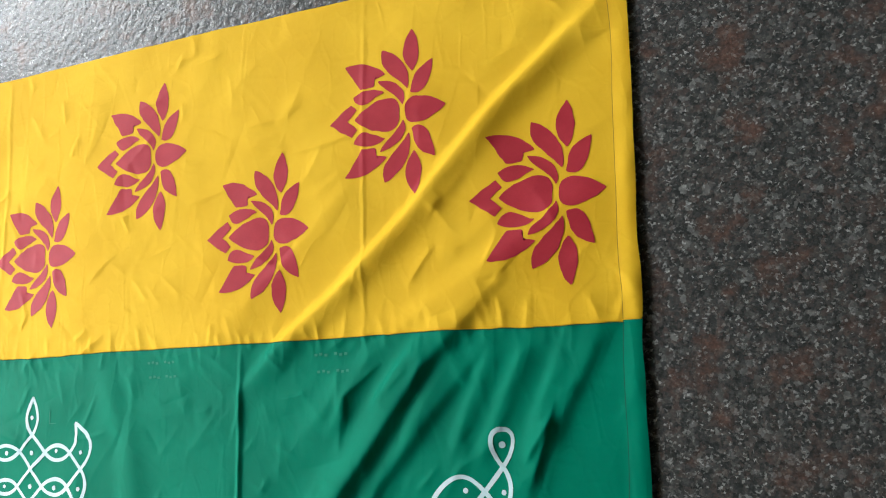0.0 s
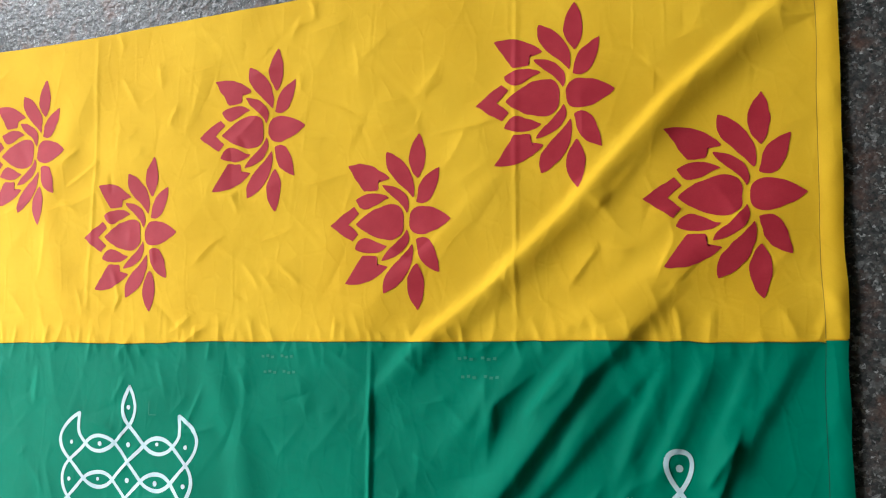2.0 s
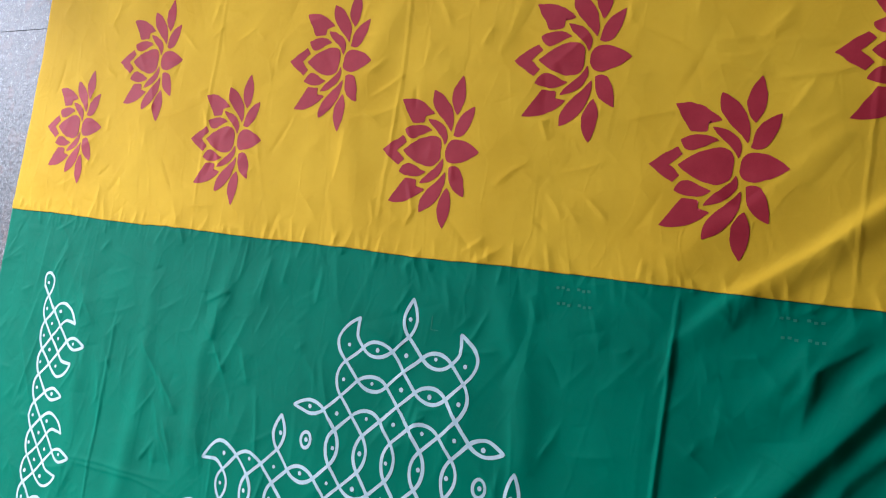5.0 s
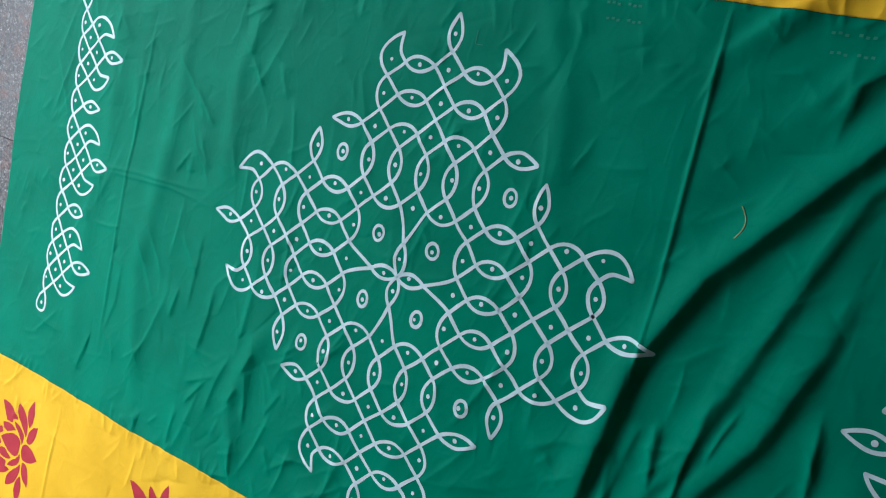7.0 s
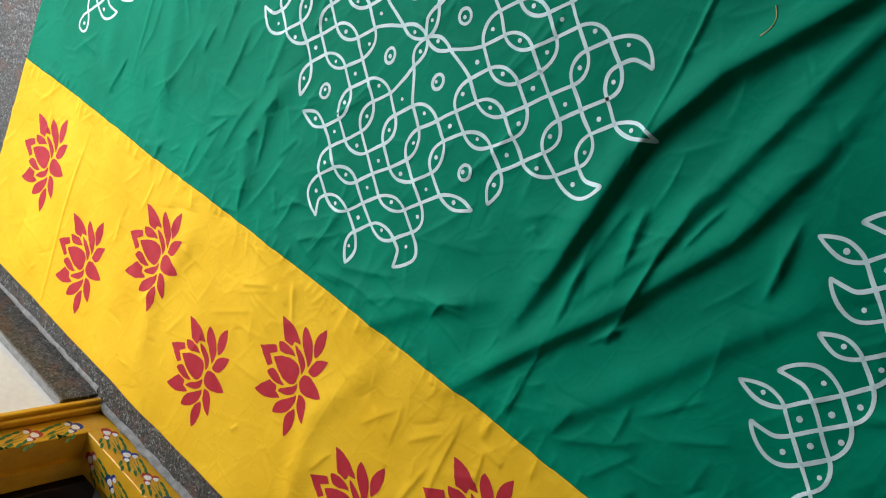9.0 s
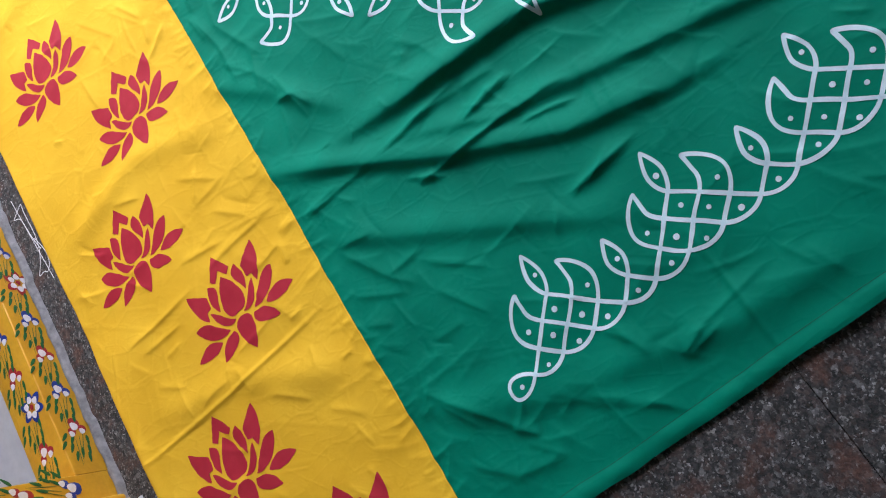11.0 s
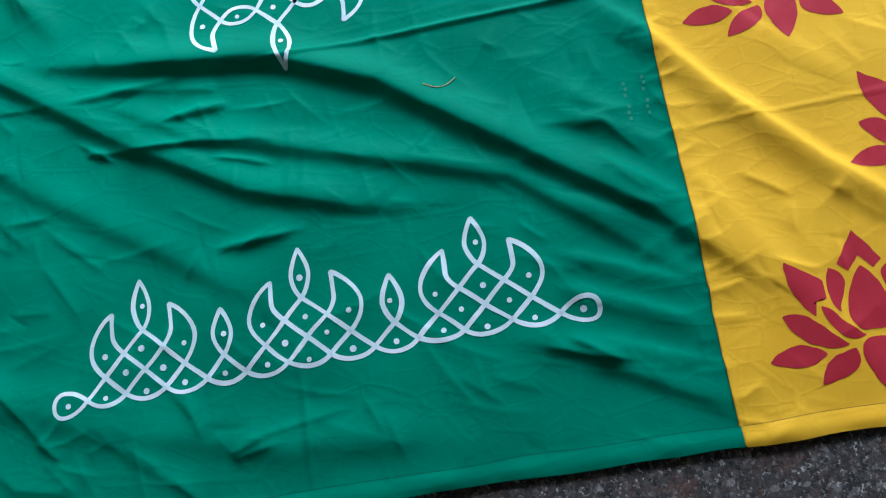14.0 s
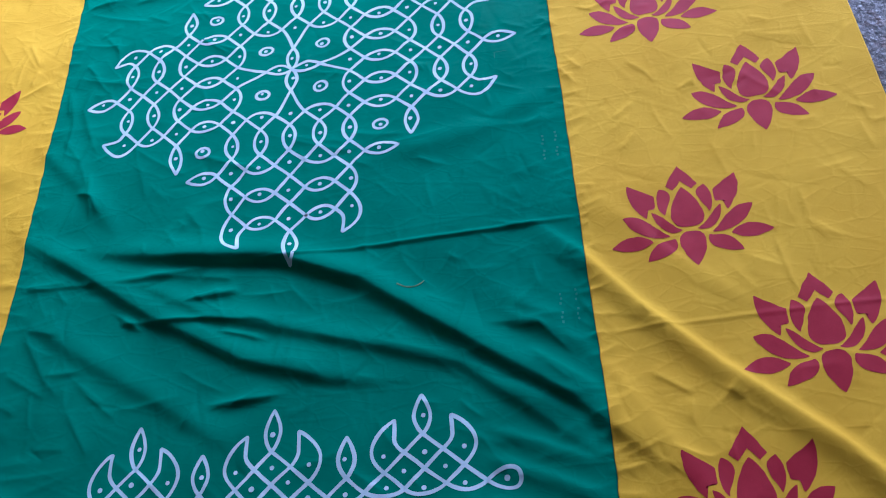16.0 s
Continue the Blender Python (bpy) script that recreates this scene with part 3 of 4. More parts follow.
for seam in (-0.583, 0.585):
    for k in range(110):
        cy = seam + rng.uniform(-0.020, 0.020)
        crease(-1.32 + k * 0.0232 + rng.uniform(-0.008, 0.008), cy, 1.57 + rng.normal(0, 0.3), rng.uniform(0.02, 0.065), rng.uniform(0.0008, 0.0026), 0.0045)
H = np.maximum(H, 0.0022)


def height_at(x, y):
    x, y = np.asarray(x, float), np.asarray(y, float)
    a, b = (x - GX0) / STEP, (y - GY0) / STEP
    i, j = np.clip(a.astype(int), 0, len(gx) - 2), np.clip(b.astype(int), 0, len(gy) - 2)
    u, v = np.clip(a - i, 0, 1), np.clip(b - j, 0, 1)
    return (H[j, i] * (1 - u) + H[j, i + 1] * u) * (1 - v) + (H[j + 1, i] * (1 - u) + H[j + 1, i + 1] * u) * v


def edge_x1(y):
    return 1.213 + 0.012 * np.clip((y - 0.2), 0, 1) + 0.0022 * lattice_noise(y, y * 0 + 3.3, 0.09, 11)


def edge_x0(y):
    return -1.322 - 0.018 * np.sin(3.0 * y + 0.6) * np.cos(y) + 0.003 * lattice_noise(y, y * 0 + 1.7, 0.12, 12)


def edge_y(x, side):
    bow = 0.002 * np.sin(4 * x)
    if side > 0:
        return 1.177 + bow + 0.003 * lattice_noise(x, x * 0 + 5.1, 0.14, 13) + 0.010 * np.clip((-0.15 - x) / 0.5, 0, 1) - 0.012 * np.clip((-0.95 - x) / 0.2, 0, 1.5)
    return -1.178 + bow + 0.003 * lattice_noise(x, x * 0 + 6.1, 0.14, 14)


def seam_y(x, side):
    base = 0.585 if side > 0 else -0.583
    return base + 0.003 * lattice_noise(x, x * 0 + 9.0 * side, 0.22, 15) + 0.0011 * lattice_noise(x, x * 0 + 2.0 * side, 0.028, 16)


def sheet(name, rows, low, high, mat, parent, lift, label):
    """A panel of the cloth between two lines that run along it."""
    cols = int(2.54 / STEP)
    s = np.linspace(0, 1, cols)
    xs0 = -1.325 + s * 2.54
    lo, hi = low(xs0), high(xs0)
    t = np.linspace(0, 1, rows)[:, None]
    y = lo[None, :] * (1 - t) + hi[None, :] * t
    x = edge_x0(y) * (1 - s) + edge_x1(y) * s
    z = height_at(x, y) + lift
    top = np.stack([x, y, z], -1).reshape(-1, 3)
    idx = np.arange(rows * cols).reshape(rows, cols)
    quads = np.stack([idx[:-1, :-1], idx[:-1, 1:], idx[1:, 1:], idx[1:, :-1]], -1).reshape(-1, 4)
    ring = np.concatenate([idx[0, :], idx[1:, -1], idx[-1, -2::-1], idx[-2:0:-1, 0]])
    rim = top[ring] - np.array([0, 0, 0.0009])
    n, m = len(top), len(ring)
    k = np.arange(m)
    skirt = np.stack([ring, n + k, n + (k + 1) % m, ring[(k + 1) % m]], -1)
    return mesh_object(name, np.concatenate([top, rim]), np.concatenate([quads, skirt]), mat, parent, label, smooth=True)


cloth = tagged(new("painted_cloth"), "creased green and yellow cotton cloth painted with lotuses, on granite floor", "cloth")
sheet("green_panel", 450, lambda x: seam_y(x, -1), lambda x: seam_y(x, 1), GREEN, cloth, 0.0, "creased green cotton panel")
sheet("yellow_border", 228, lambda x: seam_y(x, 1) - 0.004, lambda x: edge_y(x, 1), YELLOW, cloth, 0.0010, "yellow cotton border with red lotuses")
sheet("yellow_border", 228, lambda x: edge_y(x, -1), lambda x: seam_y(x, -1) + 0.004, YELLOW, cloth, 0.0010, "yellow cotton border with red lotuses")


def ribbon(path, width, lift, taper=0.0, rounding=True):
    """Verts and faces of a flat painted or sewn line that follows the cloth."""
    p = np.asarray(path, float)
    d = np.gradient(p, axis=0)
    d /= np.maximum(np.hypot(d[:, 0], d[:, 1]), 1e-9)[:, None]
    n = np.stack([-d[:, 1], d[:, 0]], -1)
    w = np.full(len(p), width / 2) if np.isscalar(width) else np.asarray(width) / 2
    rows = [p + n * (w * f)[:, None] for f in (-1.0, -0.45, 0.45, 1.0)]
    v = np.stack(rows, 1).reshape(-1, 2)
    z = height_at(v[:, 0], v[:, 1]) + lift
    k = np.arange(len(p) - 1)[:, None] * 4
    f = np.concatenate([np.concatenate([k + c, k + c + 1, k + c + 5, k + c + 4], 1) for c in range(3)])
    return np.column_stack([v, z]), f


def join(pieces):
    vs, fs, n = [], [], 0
    for v, f in pieces:
        vs.append(v)
        fs.append(f + n)
        n += len(v)
    return np.concatenate(vs), np.concatenate(fs)


def disc(cx, cy, r, lift, n=12):
    a = np.linspace(0, 2 * math.pi, n, endpoint=False)
    ring1 = np.stack([cx + r * np.cos(a), cy + r * np.sin(a)], -1)
    v = np.concatenate([[[cx, cy]], ring1 * 0.55 + np.array([cx, cy]) * 0.45, ring1])
    z = height_at(v[:, 0], v[:, 1]) + lift
    z[:n + 1] += 0.00008
    faces = [(0, 1 + k, 1 + (k + 1) % n) for k in range(n)] + [(1 + k, 1 + n + k, 1 + n + (k + 1) % n, 1 + (k + 1) % n) for k in range(n)]
    return np.column_stack([v, z]), faces


# ---- hems and seams ----
for y0, y1, mat, lift in ((-1.176, -0.580, YELLOW, 0.0022), (-0.582, 0.586, GREEN, 0.0013), (0.584, 1.176, YELLOW, 0.0022)):
    yy = np.arange(y0, y1, 0.006)
    inner = 1.186 + 0.010 * np.clip(yy - 0.2, 0, 1) + 0.002 * lattice_noise(yy, yy * 0 + 2.0, 0.1, 21)
    outer = edge_x1(yy) + 0.001 + 0.001 * lattice_noise(yy, yy * 0, 0.05, 22)
    cols = np.linspace(0, 1, 8)
    x = inner[:, None] * (1 - cols) + outer[:, None] * cols
    y = np.repeat(yy[:, None], 8, 1) + 0.0 * cols
    puff = 0.0014 * np.sin(np.pi * np.clip(cols, 0, 1)) * (1 + 0.8 * lattice_noise(yy, yy * 0 + 7, 0.035, 23))[:, None]
    z = height_at(x, y) + lift + puff
    idx = np.arange(len(yy) * 8).reshape(-1, 8)
    q = np.stack([idx[:-1, :-1], idx[:-1, 1:], idx[1:, 1:], idx[1:, :-1]], -1).reshape(-1, 4)
    mesh_object("hem", np.stack([x, y, z], -1).reshape(-1, 3), q, mat, cloth, "turned and stitched hem", smooth=True)
    v, f = ribbon(np.stack([inner - 0.0005, yy], -1), 0.0008, lift + 0.0003)
    mesh_object("hem_stitching", v, f, SEAM if mat is YELLOW else SEAM_GREEN, cloth)
# seam line: the shade under the yellow edge, put in as dark green
for side in (1, -1):
    xs = np.arange(-1.31, 1.20, 0.008)
    v, f = ribbon(np.stack([xs, seam_y(xs, side) - side * 0.0050], -1), 0.0010, 0.0008)
    mesh_object("seam_stitch_shade", v, f, SEAM_GREEN, cloth, "stitched seam between the panels, its shade drawn as a dark line")

# ---- lotuses ----
# each petal in millimetres, bud towards -x: base, tip, then the bend of one side and of the other
BUD = ((-8.5, 0), (-98, 0), ((-4, 42), (-62, 29)), ((-4, -42), (-62, -29)))
FOOT = ((2, 0), (78, 0), ((0, 31), (45, 24)), ((0, -31), (45, -24)))
SIDE_PETALS = (
    ((-37, 38), (-99.5, 40), ((-58, 51), (-80, 48)), ((-62, 35), (-84, 8))),
    ((-35.5, 70), (-116, 96), ((-58, 89), (-84, 100)), ((-56, 66), (-56.5, 54), (-84, 53))),
    ((-2.5, 12), (-48.5, 60.5), ((10, 40), (-20, 57)), ((-12, 36), (-38, 42))),
    ((8.5, 36.5), (-41.5, 112.5), ((16, 70), (-10, 103)), ((-8, 62), (-50, 76))),
    ((17, 66.5), (18, 139.5), ((32, 85), (32, 112)), ((0, 86), (-8, 108))),
    ((14.5, 30), (56, 81.5), ((40, 18), (53, 52)), ((20, 46), (14, 66))),
)


def petal_side(base, tip, bend, s):
    """Points along one side: a curve for two bends, a notched line for three."""
    p = np.array([base, *bend, tip], float) / 1000
    if len(p) == 4:
        u = s[:, None]
        return p[0] * (1 - u) ** 3 + 3 * p[1] * u * (1 - u) ** 2 + 3 * p[2] * u * u * (1 - u) + p[3] * u ** 3
    run = np.concatenate([[0], np.cumsum(np.hypot(*np.diff(p, axis=0).T))])
    return np.stack([np.interp(s * run[-1], run, p[:, k]) for k in (0, 1)], -1)


def petal_grid(base, tip, bend_a, bend_b, mirror=1, along=24, across=12):
    s = np.linspace(0.012, 0.992, along)
    a, b = petal_side(base, tip, bend_a, s), petal_side(base, tip, bend_b, s)
    gap = a - b
    wide = np.maximum(np.hypot(gap[:, 0], gap[:, 1]), 1e-6)[:, None]
    inset = gap / wide * -0.0015 * np.sin(math.pi * s)[:, None] ** 0.5
    a, b = a - inset, b + inset
    w = np.linspace(0, 1, across)[None, :, None]
    return (a[:, None, :] * (1 - w) + b[:, None, :] * w) * np.array([1, mirror])


def chevron_grid():
    outer = np.array([(-0.103, 0.028), (-0.125, 0.016), (-0.148, 0.000), (-0.126, -0.015), (-0.103, -0.028)])
    inner = np.array([(-0.0925, 0.0165), (-0.102, 0.008), (-0.112, 0.000), (-0.102, -0.008), (-0.0925, -0.0165)])
    w = np.linspace(0, 1, 10)[:, None, None]
    g = outer[None] * (1 - w) + inner[None] * w
    fine = np.linspace(0, 4, 33)
    i = np.minimum(fine.astype(int), 3)
    u = (fine - i)[None, :, None]
    return (g[:, i] * (1 - u) + g[:, i + 1] * u).transpose(1, 0, 2)


def laid(grid, cx, cy, turn, scale, lift, seed):
    g = (grid * np.array([0.967, 1.015]) + np.array([-0.0015, 0.0])) * scale
    c, s = math.cos(turn), math.sin(turn)
    x = cx + g[..., 0] * c - g[..., 1] * s
    y = cy + g[..., 0] * s + g[..., 1] * c
    x = x + 0.0010 * lattice_noise(x, y, 0.012, seed)
    y = y + 0.0010 * lattice_noise(x + 7, y, 0.012, seed + 1)
    z = height_at(x, y) + lift
    m, k = x.shape
    idx = np.arange(m * k).reshape(m, k)
    q = np.stack([idx[:-1, :-1], idx[:-1, 1:], idx[1:, 1:], idx[1:, :-1]], -1).reshape(-1, 4)
    return np.stack([x, y, z], -1).reshape(-1, 3), q


def lotus(cx, cy, turn, scale, seed):
    whole = None
    grids = [petal_grid(*BUD), chevron_grid(), petal_grid(*FOOT)]
    for shape in SIDE_PETALS:
        grids.append(petal_grid(*shape))
        grids.append(petal_grid(*shape, mirror=-1))
    for k, g in enumerate(grids):
        v, f = laid(g, cx, cy, turn, scale, 0.00155, seed)
        if k == 0:
            whole = mesh_object("lotus_motif", v, f, RED, cloth, "red stencilled lotus on the yellow border", smooth=True)
        else:
            mesh_object("petal", v, f, RED, whole, smooth=True)


# middle, turn and size of each stencil, from the near end to the far one
GARDEN_SIDE = (
    (1.102, 0.783, -0.020, 1.020),
    (0.842, 0.953, 0.010, 1.020),
    (0.580, 0.775, 0.000, 1.014),
    (0.304, 0.951, 0.006, 1.028),
    (0.036, 0.781, 0.006, 1.017),
    (-0.248, 0.959, -0.009, 1.035),
    (-0.521, 0.789, 0.006, 1.027),
    (-0.822, 0.973, 0.007, 1.050),
    (-1.087, 0.807, 0.009, 1.035),
)
DOOR_SIDE = (
    (1.085, -0.790, 0.004, 1.010),
    (0.822, -0.965, -0.017, 1.008),
    (0.560, -0.789, -0.003, 1.004),
    (0.299, -0.956, -0.020, 1.000),
    (0.032, -0.790, -0.005, 0.985),
    (-0.237, -0.956, -0.019, 0.993),
    (-0.510, -0.793, -0.022, 1.001),
    (-0.782, -0.964, -0.022, 1.014),
    (-1.061, -0.795, -0.021, 1.020),
)
for row_of, seed in ((GARDEN_SIDE, 100), (DOOR_SIDE, 200)):
    for k, (cx, cy, turn, size) in enumerate(row_of):
        lotus(cx, cy, turn, size, seed + k)

# ---- line patterns ----
DIRS = ((1, 0), (0, 1), (-1, 0), (0, -1))


def hermite(p0, p1, t0, t1, n=12):
    s = np.linspace(0, 1, n)[:, None]
    p0, p1, t0, t1 = map(np.array, (p0, p1, t0, t1))
    return (2 * s ** 3 - 3 * s ** 2 + 1) * p0 + (s ** 3 - 2 * s ** 2 + s) * t0 + (3 * s ** 2 - 2 * s ** 3) * p1 + (s ** 3 - s ** 2) * t1


def strands(dots, opened, round_ends=(), inner=()):
    """The lines round a set of dots. Where a pair of dots is open the lines cross half-way between them; elsewhere they turn back.
    A dot with one opening gets a pointed leaf, with two neighbouring ones a horn."""
    out = []
    r = math.sqrt(0.5)
    for dot in sorted(dots):
        o = np.array(dot, float)
        free = [k for k, d in enumerate(DIRS) if frozenset((dot, (dot[0] + d[0], dot[1] + d[1]))) in opened]
        if not free:
            a = np.linspace(0, 2 * math.pi, 25)
            out.append(o + 0.24 * np.stack([np.cos(a), np.sin(a)], -1))
            continue
        if len(free) == 1:
            d = np.array(DIRS[free[0]], float)
            n = np.array([-d[1], d[0]])
            for sgn in (1, -1):
                if dot in round_ends:
                    out.append(o + hermite(d * 0.5, -d * 0.34, (-d + sgn * n) * 1.15, -sgn * n * 1.25))
                else:
                    first = hermite(d * 0.5, sgn * n * 0.21 - d * 0.02, (-d + sgn * n) * 0.34, -d * 0.5)
                    out.append(o + np.concatenate([first, hermite(sgn * n * 0.21 - d * 0.02, -d * 0.60, -d * 0.5, -d * 0.42 - sgn * n * 0.26)[1:]]))
            continue
        if len(free) == 2 and (free[1] - free[0]) % 2 == 1:
            # horn: the outer arc runs far past the dot to a tip over the sideways opening
            side = next(k for k in free if DIRS[k][1] == 0 and DIRS[k][0] != 0) if HORN_ALONG == "x" else next(k for k in free if DIRS[k][0] == 0)
            down = [k for k in free if k != side][0]
            e, f = np.array(DIRS[side], float), np.array(DIRS[down], float)
            out.append(o + hermite(e * 0.5, f * 0.5, (f - e) * 0.5, (f - e) * 0.5))
            tip = -HORN[0] * e + HORN[1] * f
            out.append(o + np.concatenate([hermite(e * 0.5, -e * 0.14 - f * 0.34, (-e - f) * 0.58, -e * 0.66), hermite(-e * 0.14 - f * 0.34, tip, -e * 0.95, (f * 0.85 - e * 0.38))[1:]]))
            out.append(o + np.concatenate([hermite(f * 0.5, -e * HORN[0] * 0.44 + f * 0.25, (-e - f) * 0.32, -e * 0.44), hermite(-e * HORN[0] * 0.44 + f * 0.25, tip, -e * 0.42, (-e * 0.40 + f * 0.04))[1:]]))
            continue
        for i, k in enumerate(free):
            k2 = free[(i + 1) % len(free)]
            gap = (k2 - k) % 4
            a, b = np.array(DIRS[k], float), np.array(DIRS[k2], float)
            na, nb = np.array([-a[1], a[0]]), np.array([-b[1], b[0]])
            t0, t1 = (na - a) * r, (nb + b) * r
            size = 0.72 if gap == 1 else 1.20
            pa, pb = a * 0.5, b * 0.5
            # the lines of the innermost dots run on to the tips of the middle leaves
            if dot in inner and np.dot(a, o) < -0.1:
                pa, t0 = a * 1.06, (b * 0.42 - a * 0.9) * 1.1
            if dot in inner and np.dot(b, o) < -0.1:
                pb, t1 = b * 1.06, (b * 0.9 - a * 0.42) * 1.1
            out.append(o + hermite(pa, pb, t0 * size, t1 * size))
    return out


def pattern(name, curves, dots, place, width, label, dot_r):
    """Lays the lines and dots of a pattern on the green panel."""
    made = []
    for c in curves:
        p = place(np.asarray(c, float))
        p = p + 0.0024 * np.stack([lattice_noise(p[:, 0], p[:, 1], 0.05, 31), lattice_noise(p[:, 0], p[:, 1], 0.05, 32)], -1)
        w = width * (1 + 0.16 * lattice_noise(p[:, 0], p[:, 1], 0.03, 33))
        made.append(ribbon(p, w, 0.0006))
        for end in (p[0], p[-1]):
            a = np.arange(8) * math.pi / 4
            q = end + 0.42 * width * np.stack([np.cos(a), np.sin(a)], -1)
            made.append((np.column_stack([q, height_at(q[:, 0], q[:, 1]) + 0.00065]), np.array([(0, 1, 2, 3), (0, 3, 4, 7), (4, 5, 6, 7)])))
    v, f = join(made)
    ob = mesh_object(name, v, f, WHITE, cloth, label, smooth=True)
    for d in dots:
        q = place(np.array([d], float))[0] + 0.003 * rng.uniform(-1, 1, 2)
        v, f = disc(q[0], q[1], dot_r * rng.uniform(0.85, 1.15), 0.0008)
        mesh_object("dot", v, f, WHITE, ob, smooth=True)
    return ob


def pair(a, b):
    return frozenset((a, b))


# the large pattern: one arm, then turned about the middle
arm_dots = [(2, j) for j in (-1, 0, 1)] + [(i, j) for i in (3, 4, 5, 6) for j in (-2, -1, 0, 1, 2)] + [(4, 3), (4, -3), (7, 0), (2, 2), (2, -2)]
arm_open = []
for j in (1, -1):
    arm_open += [((2, j), (2, 0)), ((2, j), (3, j)), ((2, j), (2, 2 * j)), ((2, 2 * j), (3, 2 * j)), ((3, j), (4, j)), ((3, 2 * j), (4, 2 * j)),
                 ((4, 0), (4, j)), ((4, j), (4, 2 * j)), ((4, 2 * j), (4, 3 * j)), ((4, 2 * j), (5, 2 * j)), ((5, 0), (5, j)), ((5, j), (5, 2 * j)),
                 ((5, 2 * j), (6, 2 * j)), ((6, 0), (6, j)), ((6, j), (6, 2 * j))]
arm_open += [((2, 0), (3, 0)), ((3, 0), (4, 0)), ((4, 0), (5, 0)), ((5, 0), (6, 0)), ((6, 0), (7, 0)), ((1, 0), (2, 0))]


def turned(p, q):
    for _ in range(q):
        p = (-p[1], p[0])
    return p


HORN = (0.82, 0.30)
curves, all_dots, rings = [], [], []
for q in range(4):
    HORN_ALONG = "x" if q % 2 == 0 else "y"
    dots_q = {turned(d, q) for d in arm_dots}
    open_q = {pair(turned(a, q), turned(b, q)) for a, b in arm_open}
    shared = {turned((2, 2), q), turned((2, -2), q)}
    curves += strands(dots_q - shared, open_q, inner={turned((2, 0), q)})
    all_dots += list(dots_q - shared) + [turned((0.47, 0), q), turned((2, 2), q), turned((1, 1), q), turned((3, 3), q)]
    d, n = np.array(turned((1, 0), q), float), np.array(turned((0, 1), q), float)
    for s in (1, -1):
        curves.append(np.concatenate([hermite(d * 0.0, d * 0.47 + s * n * 0.19, (d + s * n) * 0.36, d * 0.42), hermite(d * 0.47 + s * n * 0.19, d * 0.94, d * 0.42, (d - s * n) * 0.30)[1:]]))
    sq = np.array(turned((2, 2), q), float)
    for k in range(4):
        a, b = np.array(DIRS[k]), np.array(DIRS[(k + 1) % 4])
        curves.append(sq + hermite(a * 0.5, b * 0.5, (b - a) * 0.5, (b - a) * 0.5))
    for c in (turned((1, 1), q), turned((3, 3), q)):
        a = np.linspace(0, 2 * math.pi, 25)
        curves.append(np.array(c, float) + 0.21 * np.stack([np.cos(a) * 0.9, np.sin(a) * 1.1], -1))


def freehand(p):
    """The dot grid as it was drawn: nearly square, a little bowed and sheared."""
    i, j = p[:, 0], p[:, 1]
    x = 0.00496 + 0.06603 * i + 0.00173 * j + 0.00009 * i * i - 0.00013 * i * j + 0.00029 * j * j + 0.00005 * i ** 3 - 0.00013 * i * i * j + 0.00006 * i * j * j - 0.00004 * j ** 3
    y = -0.00356 + 0.0001 * i + 0.06747 * j + 0.00023 * i * i - 0.00017 * i * j + 0.00013 * j * j + 0.00002 * i ** 3 - 0.0001 * i * i * j + 0.00004 * i * j * j - 0.00003 * j ** 3
    return np.stack([x, y], -1)


pattern("central_pattern", curves, all_dots, freehand, 0.0068, "white looped line pattern with dots, painted freehand", 0.0042)

# the two end borders
row = [(a, 0) for a in range(-6, 7)]
end_dots, end_open, extra = set(row), {pair((a, 0), (a + 1, 0)) for a in range(-6, 6)}, []
for u in (-4, 0, 4):
    end_dots |= {(u - 1, 1), (u, 1), (u + 1, 1), (u, 2)}
    end_open |= {pair((u, 1), (u - 1, 1)), pair((u, 1), (u + 1, 1)), pair((u, 1), (u, 2))} | {pair((u + k, 0), (u + k, 1)) for k in (-1, 0, 1)}
    extra += [(u - 0.5, 0.5), (u + 0.5, 0.5)]
for u in (-2, 2):
    end_dots.add((u, 1))
    end_open.add(pair((u, 0), (u, 1)))
HORN_ALONG, HORN = "y", (0.95, 0.27)
horned = strands(end_dots, end_open, round_ends={(-6, 0), (6, 0)})
pattern("end_pattern", horned, list(end_dots) + extra, lambda p: np.stack([0.9992 - 0.00115 * p[:, 0] - 0.05886 * p[:, 1] + 0.00029 * p[:, 0] * p[:, 1] + 0.00009 * p[:, 0] ** 2 - 0.00185 * p[:, 1] ** 2, 0.00565 + 0.06508 * p[:, 0] - 0.0021 * p[:, 1] + 0.00032 * p[:, 0] ** 2 + 0.00062 * p[:, 1] ** 2], -1), 0.0068, "white flame-like line border along the cloth end", 0.0045)
pattern("end_pattern", horned, list(end_dots) + extra, lambda p: np.stack([-1.083 - 0.0019 * p[:, 0] + 0.0652 * p[:, 1] - 0.0004 * p[:, 0] ** 2, 0.0085 + 0.0665 * p[:, 0] - 0.0024 * p[:, 1]], -1), 0.0068, "white flame-like line border along the cloth end", 0.0045)

